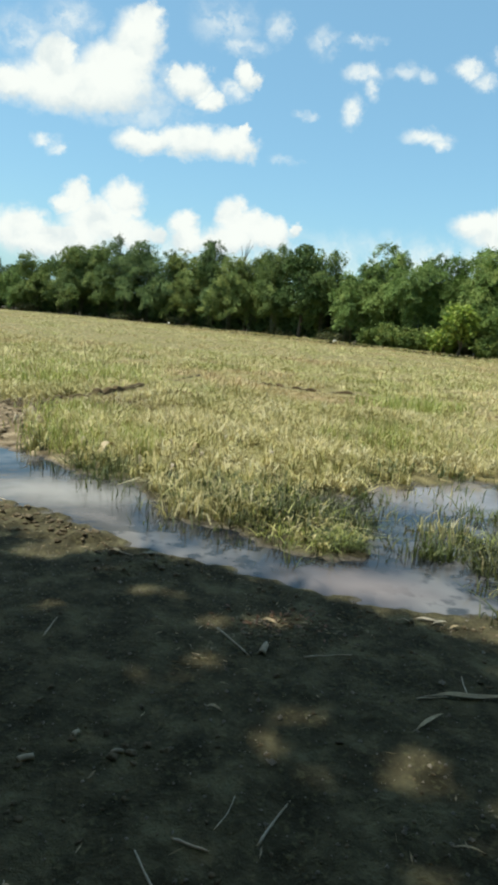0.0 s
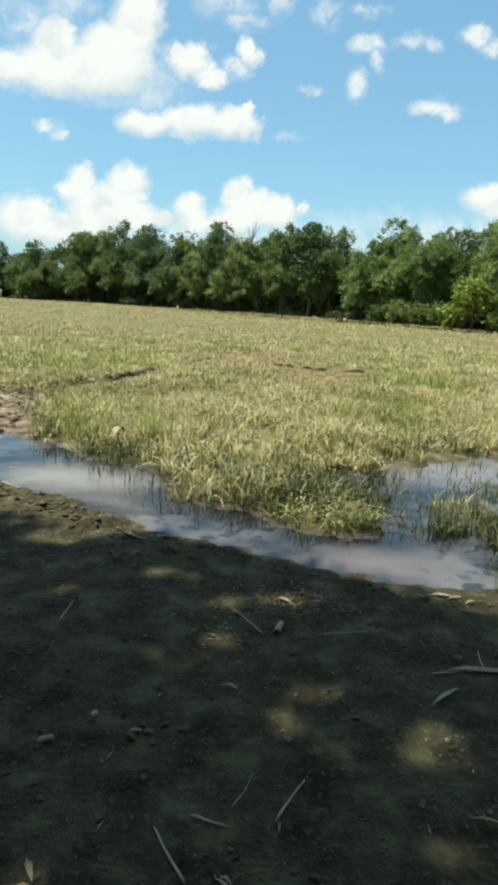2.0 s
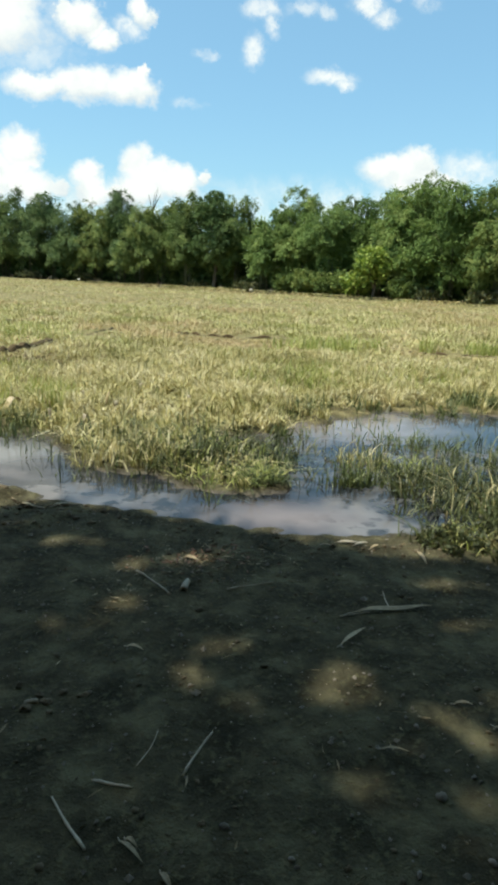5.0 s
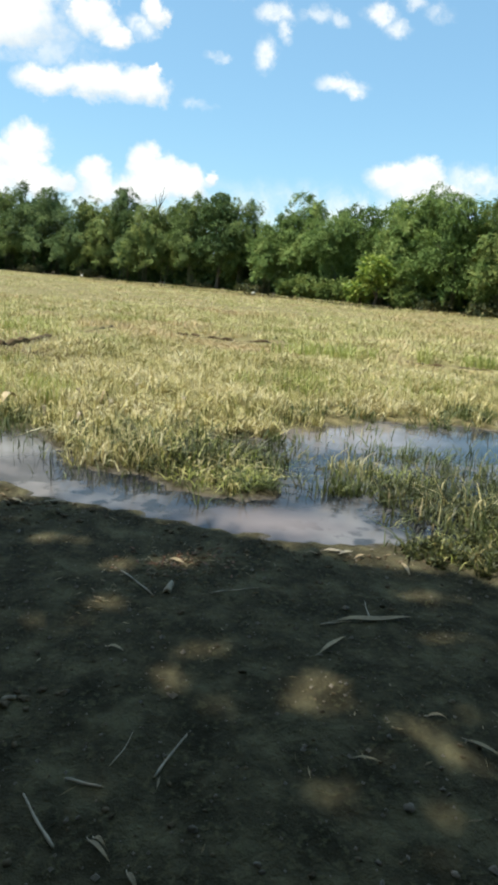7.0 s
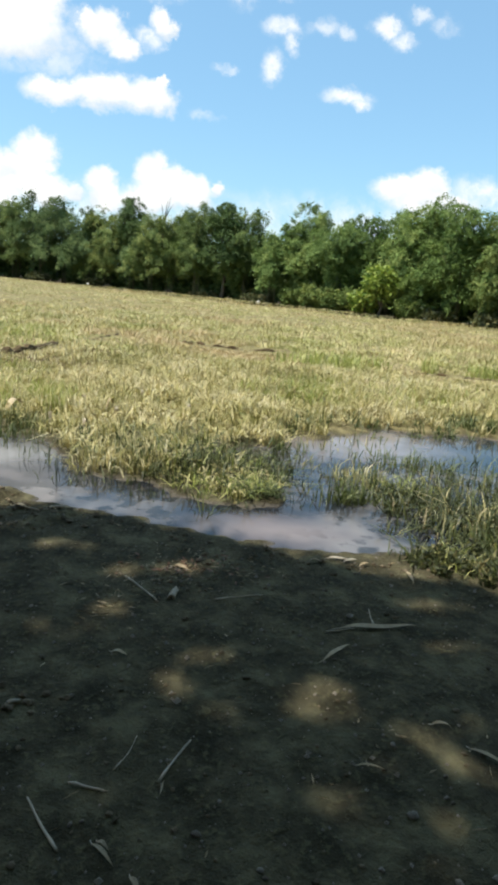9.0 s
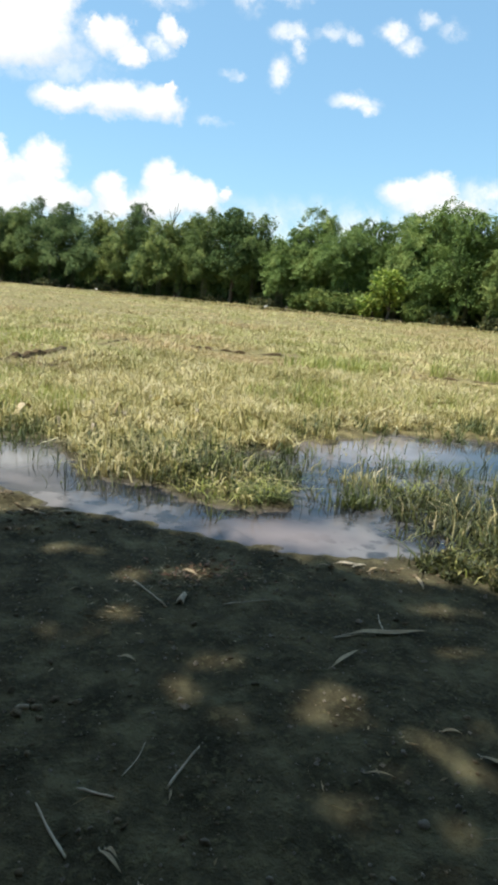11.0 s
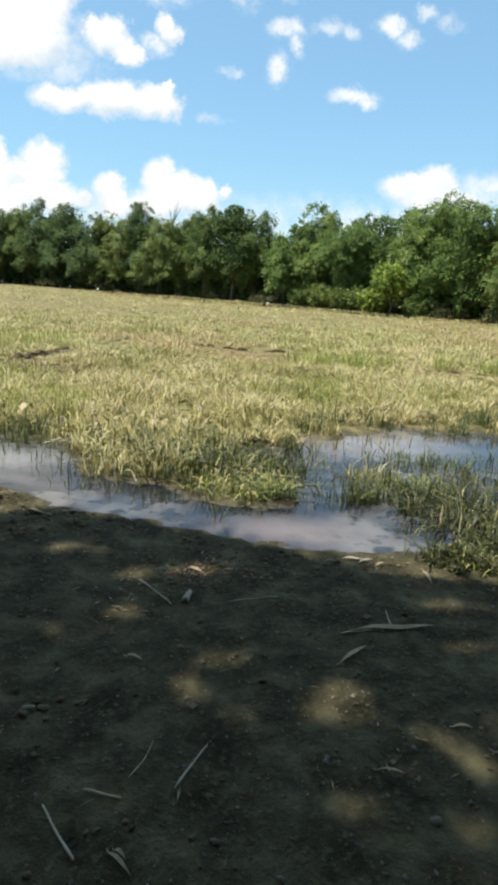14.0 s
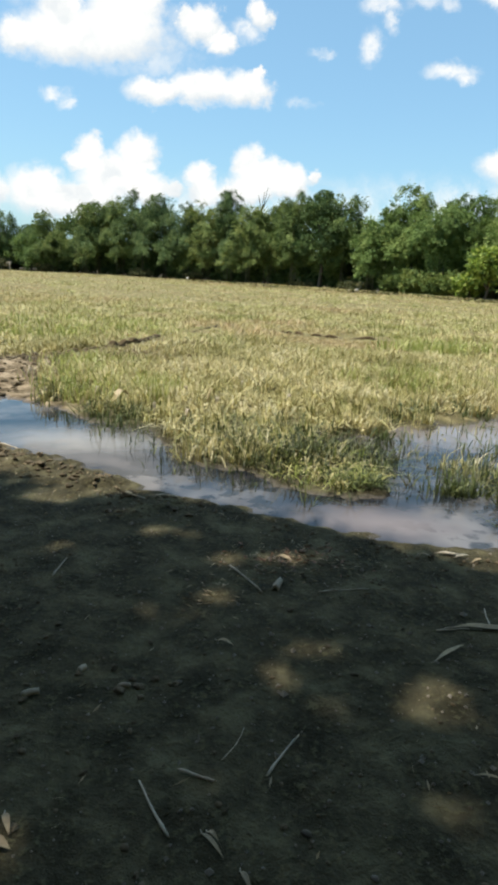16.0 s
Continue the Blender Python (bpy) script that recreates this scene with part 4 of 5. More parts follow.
def shade_crown(n):
    """Leaves over the path, base and way; the sun comes through where none of them reaches."""
    gx_, gy_ = rng.uniform(-9, 9, n), rng.uniform(-9.5, 5, n)
    keep = gy_ < np.interp(gx_, SHADE_X, SHADE_Y) + 0.08 * wobble(gx_, gy_, 6.0, 5.0) + rng.normal(0, 0.05, n)
    gx_, gy_ = gx_[keep], gy_[keep]
    hh = 8.6 + 3.6 * rng.uniform(0, 1, len(gx_)) + 0.5 * wobble(gx_, gy_, 1.3, 6.0)
    base = np.stack([gx_ + SUN_X * hh, gy_ + SUN_Y * hh, hh], -1)
    along = rng.normal(0, 1, (len(hh), 3)) * np.array([1, 1, 0.35])
    along /= np.linalg.norm(along, axis=1)[:, None]
    keep, spared = np.ones(len(hh), bool), rng.uniform(0, 1, len(hh)) < 0.012
    near = np.flatnonzero((gx_ > -2.2) & (gx_ < 3.0) & (gy_ > 0.2))
    for f in (0.0, 0.14, 0.28, 0.42):
        p = base[near] + along[near] * f
        px, py = p[:, 0] - SUN_X * p[:, 2], p[:, 1] - SUN_Y * p[:, 2]
        ripple = 0.018 * wobble(px, py, 22.0, 0.4)
        for cx, cy, r in GAPS:
            q = np.hypot((px - cx) * 0.9, (py - cy)) + ripple
            keep[near] &= (q > (r + 0.045) * rng.uniform(0.85, 1.0, len(q))) | spared[near]
    return base[keep], along[keep]


def shade_twigs(n):
    """Small leaves that close the crown between the gaps."""
    gx_, gy_ = rng.uniform(-1.6, 2.6, n), rng.uniform(0.5, 3.9, n)
    keep = gy_ < np.interp(gx_, SHADE_X, SHADE_Y) + 0.08 * wobble(gx_, gy_, 6.0, 5.0)
    spared = rng.uniform(0, 1, n) < 0.02
    ripple = 0.018 * wobble(gx_, gy_, 22.0, 0.4)
    for cx, cy, r in GAPS:
        q = np.hypot((gx_ - cx) * 0.9, gy_ - cy) + ripple
        keep &= (q > (r + 0.035) * rng.uniform(0.8, 1.0, n)) | spared
    gx_, gy_ = gx_[keep], gy_[keep]
    hh = rng.uniform(8.8, 11.4, len(gx_))
    along = rng.normal(0, 1, (len(hh), 3)) * np.array([1, 1, 0.35])
    return np.stack([gx_ + SUN_X * hh, gy_ + SUN_Y * hh, hh], -1), along


leaves, ways = shade_crown(82000)
more, more_ways = shade_twigs(56000)
small = np.concatenate([np.zeros(len(leaves), bool), np.ones(len(more), bool), np.zeros(17000, bool)])
leaves, ways = np.vstack([leaves, more]), np.vstack([ways, more_ways])
trunks = [(-6.2, -5.2), (-1.4, -6.5), (3.6, -5.0)]
n = 17000
ga, gr = rng.uniform(math.radians(150), math.radians(390), n), rng.uniform(8.5, 13, n)
wall = np.stack([gr * np.cos(ga), gr * np.sin(ga) - 1.0, rng.uniform(0.3, 12.5, n)], -1)
leaves, ways = np.vstack([leaves, wall]), np.vstack([ways, rng.normal(0, 1, (n, 3))])
trunks += [(-9.5, -1.5), (9.0, -2.0), (-5.0, -10.5), (4.5, -10.0)]
owner = np.argmin([np.hypot(leaves[:, 0] - a, leaves[:, 1] - b) for a, b in trunks], axis=0)
for k, (a, b) in enumerate(trunks):
    root = thing("shade_tree", a, b, float(land(a, b)), "large leafy tree shading the earth path", "tree", "shade trees")
    at = leaves[owner == k] - np.array([a, b, float(land(a, b))])
    n = len(at)
    far, tiny = np.hypot(*(at[:, :2] + np.array([a, b])).T) > 8, small[owner == k]
    length = np.where(far, 0.7, np.where(tiny, 0.10, 0.35)) * rng.uniform(0.75, 1.2, n)
    part("crown", leaf_cloud("crown", at, ways[owner == k], length, length * np.where(tiny, 0.7, np.where(far, 0.5, 0.3)), M_DARK), root)
    t = np.linspace(0, 1, 7)
    part("trunk", tube_mesh("trunk", np.stack([0.2 * np.sin(t * 2.5), 0.3 * t, -0.1 + 9.6 * t], -1), 0.30 * (1 - 0.55 * t), M_BARK, 10), root)
    for q in range(7):
        ang, reach = q * 0.9 + k, 2.2 + 0.5 * (q % 3)
        p0 = np.array([0.1, 0.2, 5.6 + 0.45 * q])
        p1 = np.array([reach * math.cos(ang), reach * math.sin(ang), 9.4 + 0.3 * (q % 3)])
        part("limb", tube_mesh("limb", [p0 + (p1 - p0) * f + np.array([0, 0, 0.4 * f * (1 - f)]) for f in np.linspace(0, 1, 5)], 0.09 * np.linspace(1, 0.25, 5), M_BARK, 6), root)


# ---- bunds in the field ----
def bund(points, label, stout):
    pts = np.array(points, float)
    t = np.linspace(0, 1, 60)
    s = np.linspace(0, 1, len(pts))
    x, y = np.interp(t, s, pts[:, 0]), np.interp(t, s, pts[:, 1])
    x, y = x + 0.05 * wobble(t * 14, t, 1.0, 7.0), y + 0.06 * wobble(t * 17, t, 1.0, 7.3)
    across = np.linspace(-1, 1, 9)
    tx, ty = np.gradient(x), np.gradient(y)
    ln = np.hypot(tx, ty)
    nx, ny = -ty / ln, tx / ln
    hgt = 0.065 * stout * np.maximum(0.02, 0.9 + (0.5 if stout > 1 else 1.3) * wobble(t * 25, t * 3, 1.2, 7.7)) * np.clip(np.minimum(t, 1 - t) * 12, 0.02, 1)
    wid = 0.065 * (0.5 + 0.4 * stout) * (1 + 0.5 * wobble(t * 20, t * 5, 1.0, 7.9))
    X = x[:, None] + nx[:, None] * across * wid[:, None]
    Y = y[:, None] + ny[:, None] * across * wid[:, None]
    Z = land(X, Y) - 0.02 + hgt[:, None] * np.clip(1.25 * (1 - across ** 4), 0, 1) + 0.012 * wobble(X, Y, 14.0, 8.1)
    i, j = np.meshgrid(np.arange(59), np.arange(8), indexing="ij")
    q = np.stack([i * 9 + j, (i + 1) * 9 + j, (i + 1) * 9 + j + 1, i * 9 + j + 1], -1).reshape(-1, 4)
    tagged(new("earth_bund", mesh_of("earth_bund", np.stack([X, Y, Z], -1).reshape(-1, 3), [q], M_BUND)), label, "earth bank", kind="structure")


for run, stout in zip(BUND_LINES, (1.75, 0.4, 0.75, 0.55)):
    bund(run, "low crumbling bund of bare brown earth", stout)


# ---- small things on the path ----
rng = np.random.default_rng(34)


def rest(x, y):
    return float(land(x, y))


def stick(a, b, r, label, bend=0.03, name="stick", nodes=3):
    """A dry cane with swollen joints, lying between two places on the ground."""
    (ax, ay), (bx, by) = a, b
    L, turn = math.hypot(bx - ax, by - ay), math.degrees(math.atan2(by - ay, bx - ax))
    t = np.linspace(0, 1, 13)
    swell = 1 + 0.22 * np.exp(-((((t * nodes) % 1.0) - 0.5) / 0.1) ** 2)
    pts = np.stack([t * L, bend * np.sin(t * math.pi) * L, r * 0.9 + 0.0015 * np.sin(t * 9)], -1)
    root = thing(name, ax, ay, max(rest(ax, ay), rest(bx, by)) - 0.001, label, "stick", "sticks on the path", turn=turn)
    part("cane", tube_mesh("cane", pts, r * swell * (1 - 0.35 * t), M_STICK, 8), root)
    for e in (0.0, 1.0):
        p = pts[0] if e == 0 else pts[-1]
        part("frayed_end", tube_mesh("frayed_end", [p, p + np.array([(e - 0.5) * 0.014, 0.002, 0.001])], [r * (0.7 - 0.3 * e), r * 0.25], M_LEAF, 6), root)


stick((-.01, 2.65), (.15, 2.41), .0045, "thin pale bamboo twig on the shaded path", .02)
stick((-.073, 1.323), (.032, 1.288), .005, "short pale bamboo twig on the shaded path", .01)
stick((.185, 1.325), (.283, 1.494), .0045, "straight pale bamboo twig on the shaded path", .02)
stick((-.071, 1.100), (-.180, 1.273), .0045, "slightly bent pale bamboo twig on the path", .015)
stick((.05, 1.37), (.11, 1.51), .0018, "thin brown twig on the shaded path", -.05)
stick((.42, 2.43), (.65, 2.48), .004, "thin dark twig on the shaded path", .03)
stick((1.13, 2.22), (1.15, 2.36), .003, "thin grey twig on the shaded path", .02)
stick((-.83, 2.45), (-.822, 2.636), .004, "thin pale twig on the shaded path", .01)
stick((-3.68, 7.9), (-3.05, 7.05), .022, "bleached pale branch lying on the mud", .03)
root = thing("stake", -2.77, 7.3, rest(-2.77, 7.3), "short pale stake stuck in the mud", "stake")
part("shaft", tube_mesh("shaft", [(-.01, 0, -.06), (.01, .0, .05), (.035, .0, .13)], [.022, .021, .018], M_STICK, 8), root)
part("split_top", tube_mesh("split_top", [(.033, 0, .125), (.05, .0, .155)], [.017, .004], M_LEAF, 6), root)
stick((-2.12, 4.85), (-1.98, 4.72), .009, "short pale cane on the muddy bank", .02)


def dry_leaf(a, b, width, label, curl=0.25, mat=M_LEAF, lift=0.012, name="dry_leaf"):
    """A long leaf with a folded midrib, curling off the ground, with a stalk."""
    (ax, ay), (bx, by) = a, b
    L, turn = math.hypot(bx - ax, by - ay), math.degrees(math.atan2(by - ay, bx - ax))
    root = thing(name, ax, ay, max(rest(ax, ay), rest(bx, by)) + 0.001, label, "leaf", "fallen leaves", turn=turn)
    t = np.linspace(0, 1, 13)
    half = width * 0.5 * np.sin(np.pi * np.clip(t, 0.02, 0.995) ** 0.8)
    zc = lift * np.sin(t * math.pi) + curl * 0.05 * L * np.sin(t * 7 + ax)
    rows = []
    for lay in (0.0, 0.0016):
        for k, f in ((-1, 1.0), (-0.5, 0.35), (0, 0.0), (0.5, 0.3), (1, 0.9)):
            rows.append(np.stack([t * L, k * half, zc + lay + f * half * 0.45 + 0.003], -1))
    v = np.stack(rows, 1)
    idx = np.arange(13 * 10).reshape(13, 10)
    q = []
    for i in range(12):
        for j in range(4):
            q.append((idx[i, j], idx[i, j + 1], idx[i + 1, j + 1], idx[i + 1, j]))
            q.append((idx[i, 5 + j], idx[i + 1, 5 + j], idx[i + 1, 6 + j], idx[i, 6 + j]))
        q.append((idx[i, 0], idx[i + 1, 0], idx[i + 1, 5], idx[i, 5]))
        q.append((idx[i, 4], idx[i, 9], idx[i + 1, 9], idx[i + 1, 4]))
    part("blade", mesh_of("blade", v.reshape(-1, 3), [np.array(q)], mat), root)
    part("stalk", tube_mesh("stalk", [(-0.12 * L, 0.004, 0.004), (0.0, 0, zc[0] + 0.004), (0.15 * L, 0, zc[1] + 0.003)], [0.0018, 0.0022, 0.0012], M_STICK, 6), root)


dry_leaf((.83, 1.94), (.972, 2.06), .019, "pale dry bamboo leaf on the path")
dry_leaf((.97, 2.185), (1.33, 2.21), .036, "long grey dry leaf sheath on the path", .5)
dry_leaf((.015, 1.118), (.078, 1.048), .012, "pale curled dry leaf on the path")
dry_leaf((.12, 1.02), (.15, .965), .015, "pale dry leaf on the path")
dry_leaf((.028, 1.122), (.062, 1.095), .012, "small curled dry leaf on the path", .5)
dry_leaf((1.13, 1.56), (1.20, 1.55), .014, "small pale dry leaf on the path")
dry_leaf((1.22, 1.44), (1.31, 1.35), .016, "small dry leaf on the path")
dry_leaf((.80, 1.37), (.89, 1.35), .008, "thin dry leaf on the path")
dry_leaf((1.49, 2.78), (1.48, 2.63), .022, "pale dry leaf by the weeds")
dry_leaf((1.08, 2.92), (1.21, 2.90), .028, "bleached dry leaf at the water's edge", .6, M_STICK)
dry_leaf((1.16, 2.87), (1.25, 2.90), .022, "bleached dry leaf at the water's edge", .6, M_STICK)
dry_leaf((1.24, 2.83), (1.31, 2.87), .018, "tan dry leaf at the water's edge", .6)
dry_leaf((.98, 2.90), (1.04, 2.87), .016, "tan dry leaf at the water's edge", .5)
dry_leaf((-.78, 3.60), (-.66, 3.55), .03, "pale dry leaf at the water's edge")
dry_leaf((-.56, 3.56), (-.50, 3.54), .025, "pale dry leaf at the water's edge")
dry_leaf((.22, 2.78), (.31, 2.74), .03, "pale dry leaf on the lit earth", .6)
dry_leaf((-.02, 2.0), (.05, 1.97), .016, "small dry leaf on the path")
dry_leaf((-1.44, 6.0), (-1.26, 6.28), .085, "large withered tan leaf in the stubble", .8, M_LEAF, 0.12)
dry_leaf((-.5, 6.4), (-.40, 6.46), .045, "withered pale leaf in the stubble", .8, M_LEAF, 0.14)
for x, y in [(-.72, 6.62), (-.35, 6.1), (-.95, 5.75), (.35, 6.3), (-.15, 7.0), (-1.7, 6.35), (1.15, 6.05), (-.62, 5.5)]:
    dry_leaf((x, y), (x + rng.uniform(-.08, .08), y + rng.uniform(.03, .08)), .035, "withered pale leaf in the stubble", .8, M_STICK, 0.13)


def chip(a, b, width, label, thick=0.006):
    """A broken flake of cane bark: a curved, blunt slab with ragged ends and a darker hollow side."""
    (ax, ay), (bx, by) = a, b
    L, turn = math.hypot(bx - ax, by - ay), math.degrees(math.atan2(by - ay, bx - ax))
    root = thing("bark_chip", ax, ay, max(rest(ax, ay), rest(bx, by)) + 0.001, label, "bark chip", "bark chips on the path", turn=turn)
    t, c = np.linspace(0, 1, 7), np.linspace(-1, 1, 7)
    for name, lift, mat in (("outer_bark", thick, M_STICK), ("inner_pith", 0.0, M_LEAF)):
        X = t[:, None] * L + 0.05 * L * np.sin(c * 5 + ax * 9)[None, :] * np.where((t == 0) | (t == 1), 1, 0)[:, None]
        Y = c[None, :] * width * 0.5 * (1 - 0.25 * t[:, None])
        Z = lift + 0.003 + 0.35 * width * (1 - c[None, :] ** 2) + 0.004 * np.sin(t * 4)[:, None]
        top = np.stack([X, np.broadcast_to(Y, X.shape), np.broadcast_to(Z, X.shape)], -1).reshape(-1, 3)
        v = np.vstack([top, top - np.array([0, 0, thick * 0.95])])
        i, j = np.meshgrid(np.arange(6), np.arange(6), indexing="ij")
        q = np.stack([i * 7 + j, (i + 1) * 7 + j, (i + 1) * 7 + j + 1, i * 7 + j + 1], -1).reshape(-1, 4)
        ring = np.concatenate([np.arange(0, 42, 7), np.arange(42, 48), np.arange(48, 6, -7), np.arange(6, 0, -1)])
        nxt = np.roll(ring, -1)
        part(name, mesh_of(name, v, [np.vstack([q, q[:, ::-1] + 49, np.stack([nxt, ring, ring + 49, nxt + 49], -1)])], mat), root)


chip((.215, 2.43), (.238, 2.52), .034, "blunt pale flake of cane bark on the path")
chip((-.50, 1.765), (-.485, 1.795), .02, "small pale flake of bark on the path")
chip((-.65, 1.615), (-.605, 1.645), .022, "grey flake of bark on the path")
chip((-.34, 1.69), (-.30, 1.705), .018, "grey flake of bark on the path")
dry_leaf((-.515, 1.14), (-.475, 1.075), .02, "pale dry leaf in a patch of sun", .4)
dry_leaf((-.52, 1.05), (-.455, 1.035), .03, "broad pale dry leaf in a patch of sun", .4)
dry_leaf((-.92, 1.815), (-.865, 1.85), .012, "thin pale dry leaf on the path", .3)
stick((.89, 2.165), (1.03, 2.19), .0035, "thin grey twig beside the dry sheath", .02)
stick((-1.96, 4.56), (-1.77, 4.43), .008, "bleached cane on the muddy bank", .02)
stick((-.71, 3.585), (-.60, 3.525), .005, "pale cane splinter at the water's edge", .03)
dry_leaf((-.56, 3.545), (-.40, 3.585), .02, "bleached dry leaf at the water's edge", .3, M_STICK)


def stone_mesh(name, seed, mat, flat_=0.65, detail=2, rugged=0.8):
    r = np.random.default_rng(seed)
    bm = bmesh.new()
    bmesh.ops.create_icosphere(bm, subdivisions=detail, radius=1.0)
    o = r.uniform(0, 50, 3)
    for v in bm.verts:
        k = 1 + rugged * (0.55 * noise.noise(v.co * 1.2 + Vector(o)) + 0.3 * noise.noise(v.co * 3 + Vector(o)))
        v.co = v.co * k
        v.co.z *= flat_
    me = bpy.data.meshes.new(name)
    bm.to_mesh(me)
    bm.free()
    me.materials.append(mat)
    me.polygons.foreach_set("use_smooth", np.ones(len(me.polygons), bool))
    return me


stones = [stone_mesh("stone", s, M_STONE) for s in range(5)]
clods = [stone_mesh("mud_clod", s + 20, M_CLOD, 0.42, 3, 1.5) for s in range(6)]


def lay(name, meshes, k, x, y, r, label, category, group):
    ob = thing(name, x, y, rest(x, y) + 0.25 * r, label, category, group, meshes[k % len(meshes)], rng.uniform(0, 360))
    ob.scale = (r, r * rng.uniform(0.5, 0.95), r)
    return ob


for k, (x, y, r) in enumerate([(.29, 1.14, .016), (.915, 1.17, .016), (.22, 1.74, .011), (.89, 1.75, .009), (.87, 1.69, .009), (.96, 1.47, .009), (1.06, 1.22, .009),
                               (.94, 1.51, .009), (.97, 1.62, .008), (.87, 1.76, .008), (.96, 1.78, .008), (.75, 1.73, .007), (1.05, 1.24, .01), (.45, 1.02, .011), (.77, 1.01, .01), (.76, .95, .012), (.96, .96, .013), (.96, 1.46, .008), (-.63, 1.34, .01), (1.08, 1.32, .01), (.16, 1.99, .01), (-.13, 1.73, .01), (.46, 1.0, .009), (-.05, 1.18, .009), (-.02, 1.19, .008), (.45, 1.3, .006), (.36, 1.25, .007)]):
    lay("stone", stones, k, x, y, r, "small grey stone on the shaded path", "stone", "stones on the path")
for k in range(70):
    x, y = rng.uniform(-1.3, 1.9), rng.uniform(0.95, 3.0)
    lay("mud_clod", clods, k, x, y, float(np.exp(rng.normal(-4.75, .35))), "crumbled lump of dry earth on the path", "clod", "clods on the path")
for k in range(16):
    lay("stone", stones, k, .24 + rng.normal(0, .055), 2.755 + rng.normal(0, .025), rng.uniform(.005, .011), "small pale crumb of rubble on the lit earth", "stone", "rubble on the path")
for k, (x, y, r) in enumerate([(-.33, 1.67, .022), (-.27, 1.70, .019), (-.38, 1.80, .016), (-.22, 1.75, .014), (-.5, 1.75, .014), (-.64, 1.59, .016), (-.35, 1.3, .012),
                               (-.48, 1.1, .014), (-.14, 1.72, .012), (-.3, 1.74, .013), (-.25, 1.64, .012)]):
    lay("mud_clod", clods, k, x, y, r, "crumbled lump of dry earth on the path", "clod", "clods on the path")
spots = []
for k in range(230):
    x = -2.5 + 2.1 * rng.uniform(0, 1) ** 1.2 + rng.normal(0, .08)
    y = float(np.interp(x, SHORE_X, SHORE_Y)) - abs(rng.normal(0.0, .22))
    r = float(np.clip(np.exp(rng.normal(-4.3, .5)), .005, .05))
    if r > .0155:
        lay("mud_clod", clods, k, x, y, r, "flat lump of dried mud on the water's edge", "clod", "clods on the bank")
    else:
        spots.append((x, y, r))
for k in range(240):
    x, y = rng.uniform(-5.0, -1.9), rng.uniform(6.0, 9.6)
    r = float(np.clip(np.exp(rng.normal(-3.6, .45)), .012, .075))
    if wet_share(x, y) > 0.2 or x > -1.9 - 0.33 * (y - 5.7):
        continue
    if r > .034:
        lay("mud_clod", clods, k, x, y, r, "lump of churned brown mud by the field", "clod", "clods by the field")
    else:
        spots.append((x, y, r))


def crumbs(name, spots, label):
    """Small lumps, too many to count, as one mesh."""
    lump = stone_mesh("lump", 31, M_CLOD, 0.5, 1, 1.4)
    v0 = np.array([tuple(v.co) for v in lump.vertices])
    f0 = np.array([tuple(p.vertices) for p in lump.polygons])
    vs, fs = [], []
    for k, (x, y, r) in enumerate(spots):
        a = rng.uniform(0, 2 * np.pi)
        turn = np.array([[math.cos(a), math.sin(a), 0], [-math.sin(a), math.cos(a), 0], [0, 0, 1]])
        vs.append((v0 * rng.uniform(0.7, 1.3, 3)) @ turn * r + np.array([x, y, rest(x, y) + 0.2 * r]))
        fs.append(f0 + k * len(v0))
    bpy.data.meshes.remove(lump)
    tagged(new(name, mesh_of(name, np.vstack(vs), [np.vstack(fs)], M_CLOD)), label, "crumbs", kind="stuff")


for k in range(420):
    y = 9.3 - 2.6 * rng.uniform(0, 1) ** 1.6
    x = rng.uniform(-5.0, -1.75 - 0.33 * (y - 5.7))
    if wet_share(x, y) < 0.2:
        spots.append((x, y, float(np.clip(np.exp(rng.normal(-3.8, .4)), .01, .05))))
for k in range(130):
    spots.append((float(rng.normal(.25, .25)), float(rng.normal(2.7, .13)), float(np.clip(np.exp(rng.normal(-5.1, .4)), .003, .014))))
for k in range(240):
    x = rng.uniform(-0.9, 1.9)
    spots.append((x, float(np.interp(x, SHORE_X, SHORE_Y)) - 0.02 - abs(rng.normal(0, .09)), float(np.clip(np.exp(rng.normal(-5.0, .45)), .003, .018))))
for k in range(420):
    x, y = rng.uniform(-1.4, 1.9), rng.uniform(0.85, 3.1)
    if y < float(np.interp(x, SHORE_X, SHORE_Y)) - 0.05:
        spots.append((x, y, float(np.clip(np.exp(rng.normal(-5.15, .45)), .003, .013))))
crumbs("mud_crumbs", spots, "small crumbs of dried mud on the path and along the water")

# loose grit, and crumbs of earth, too small to count
n = 2600
gx1, gy1 = rng.uniform(-2.2, 2.6, n), rng.uniform(0.8, 3.6, n)
ok = wet_share(gx1, gy1) < 0.05
gx1, gy1 = gx1[ok], gy1[ok]
n = len(gx1)
size = np.exp(rng.normal(math.log(0.0042), 0.5, n))
base = np.array([(1, 0, 0), (-1, 0, 0), (0, 1, 0), (0, -1, 0), (0, 0, 0.8), (0, 0, -0.8)], float)
v = base[None] * (1 + rng.uniform(-0.35, 0.35, (n, 6, 3)))
v = v * size[:, None, None] + np.stack([gx1, gy1, land(gx1, gy1) + size * 0.3], -1)[:, None, :]
tri = np.array([(0, 2, 4), (2, 1, 4), (1, 3, 4), (3, 0, 4), (2, 0, 5), (1, 2, 5), (3, 1, 5), (0, 3, 5)])
tagged(new("grit", mesh_of("grit", v.reshape(-1, 3), [(np.arange(n)[:, None, None] * 6 + tri[None]).reshape(-1, 3)], M_STONE, False)), "loose grit and crumbs of earth on the path", "grit", kind="stuff")

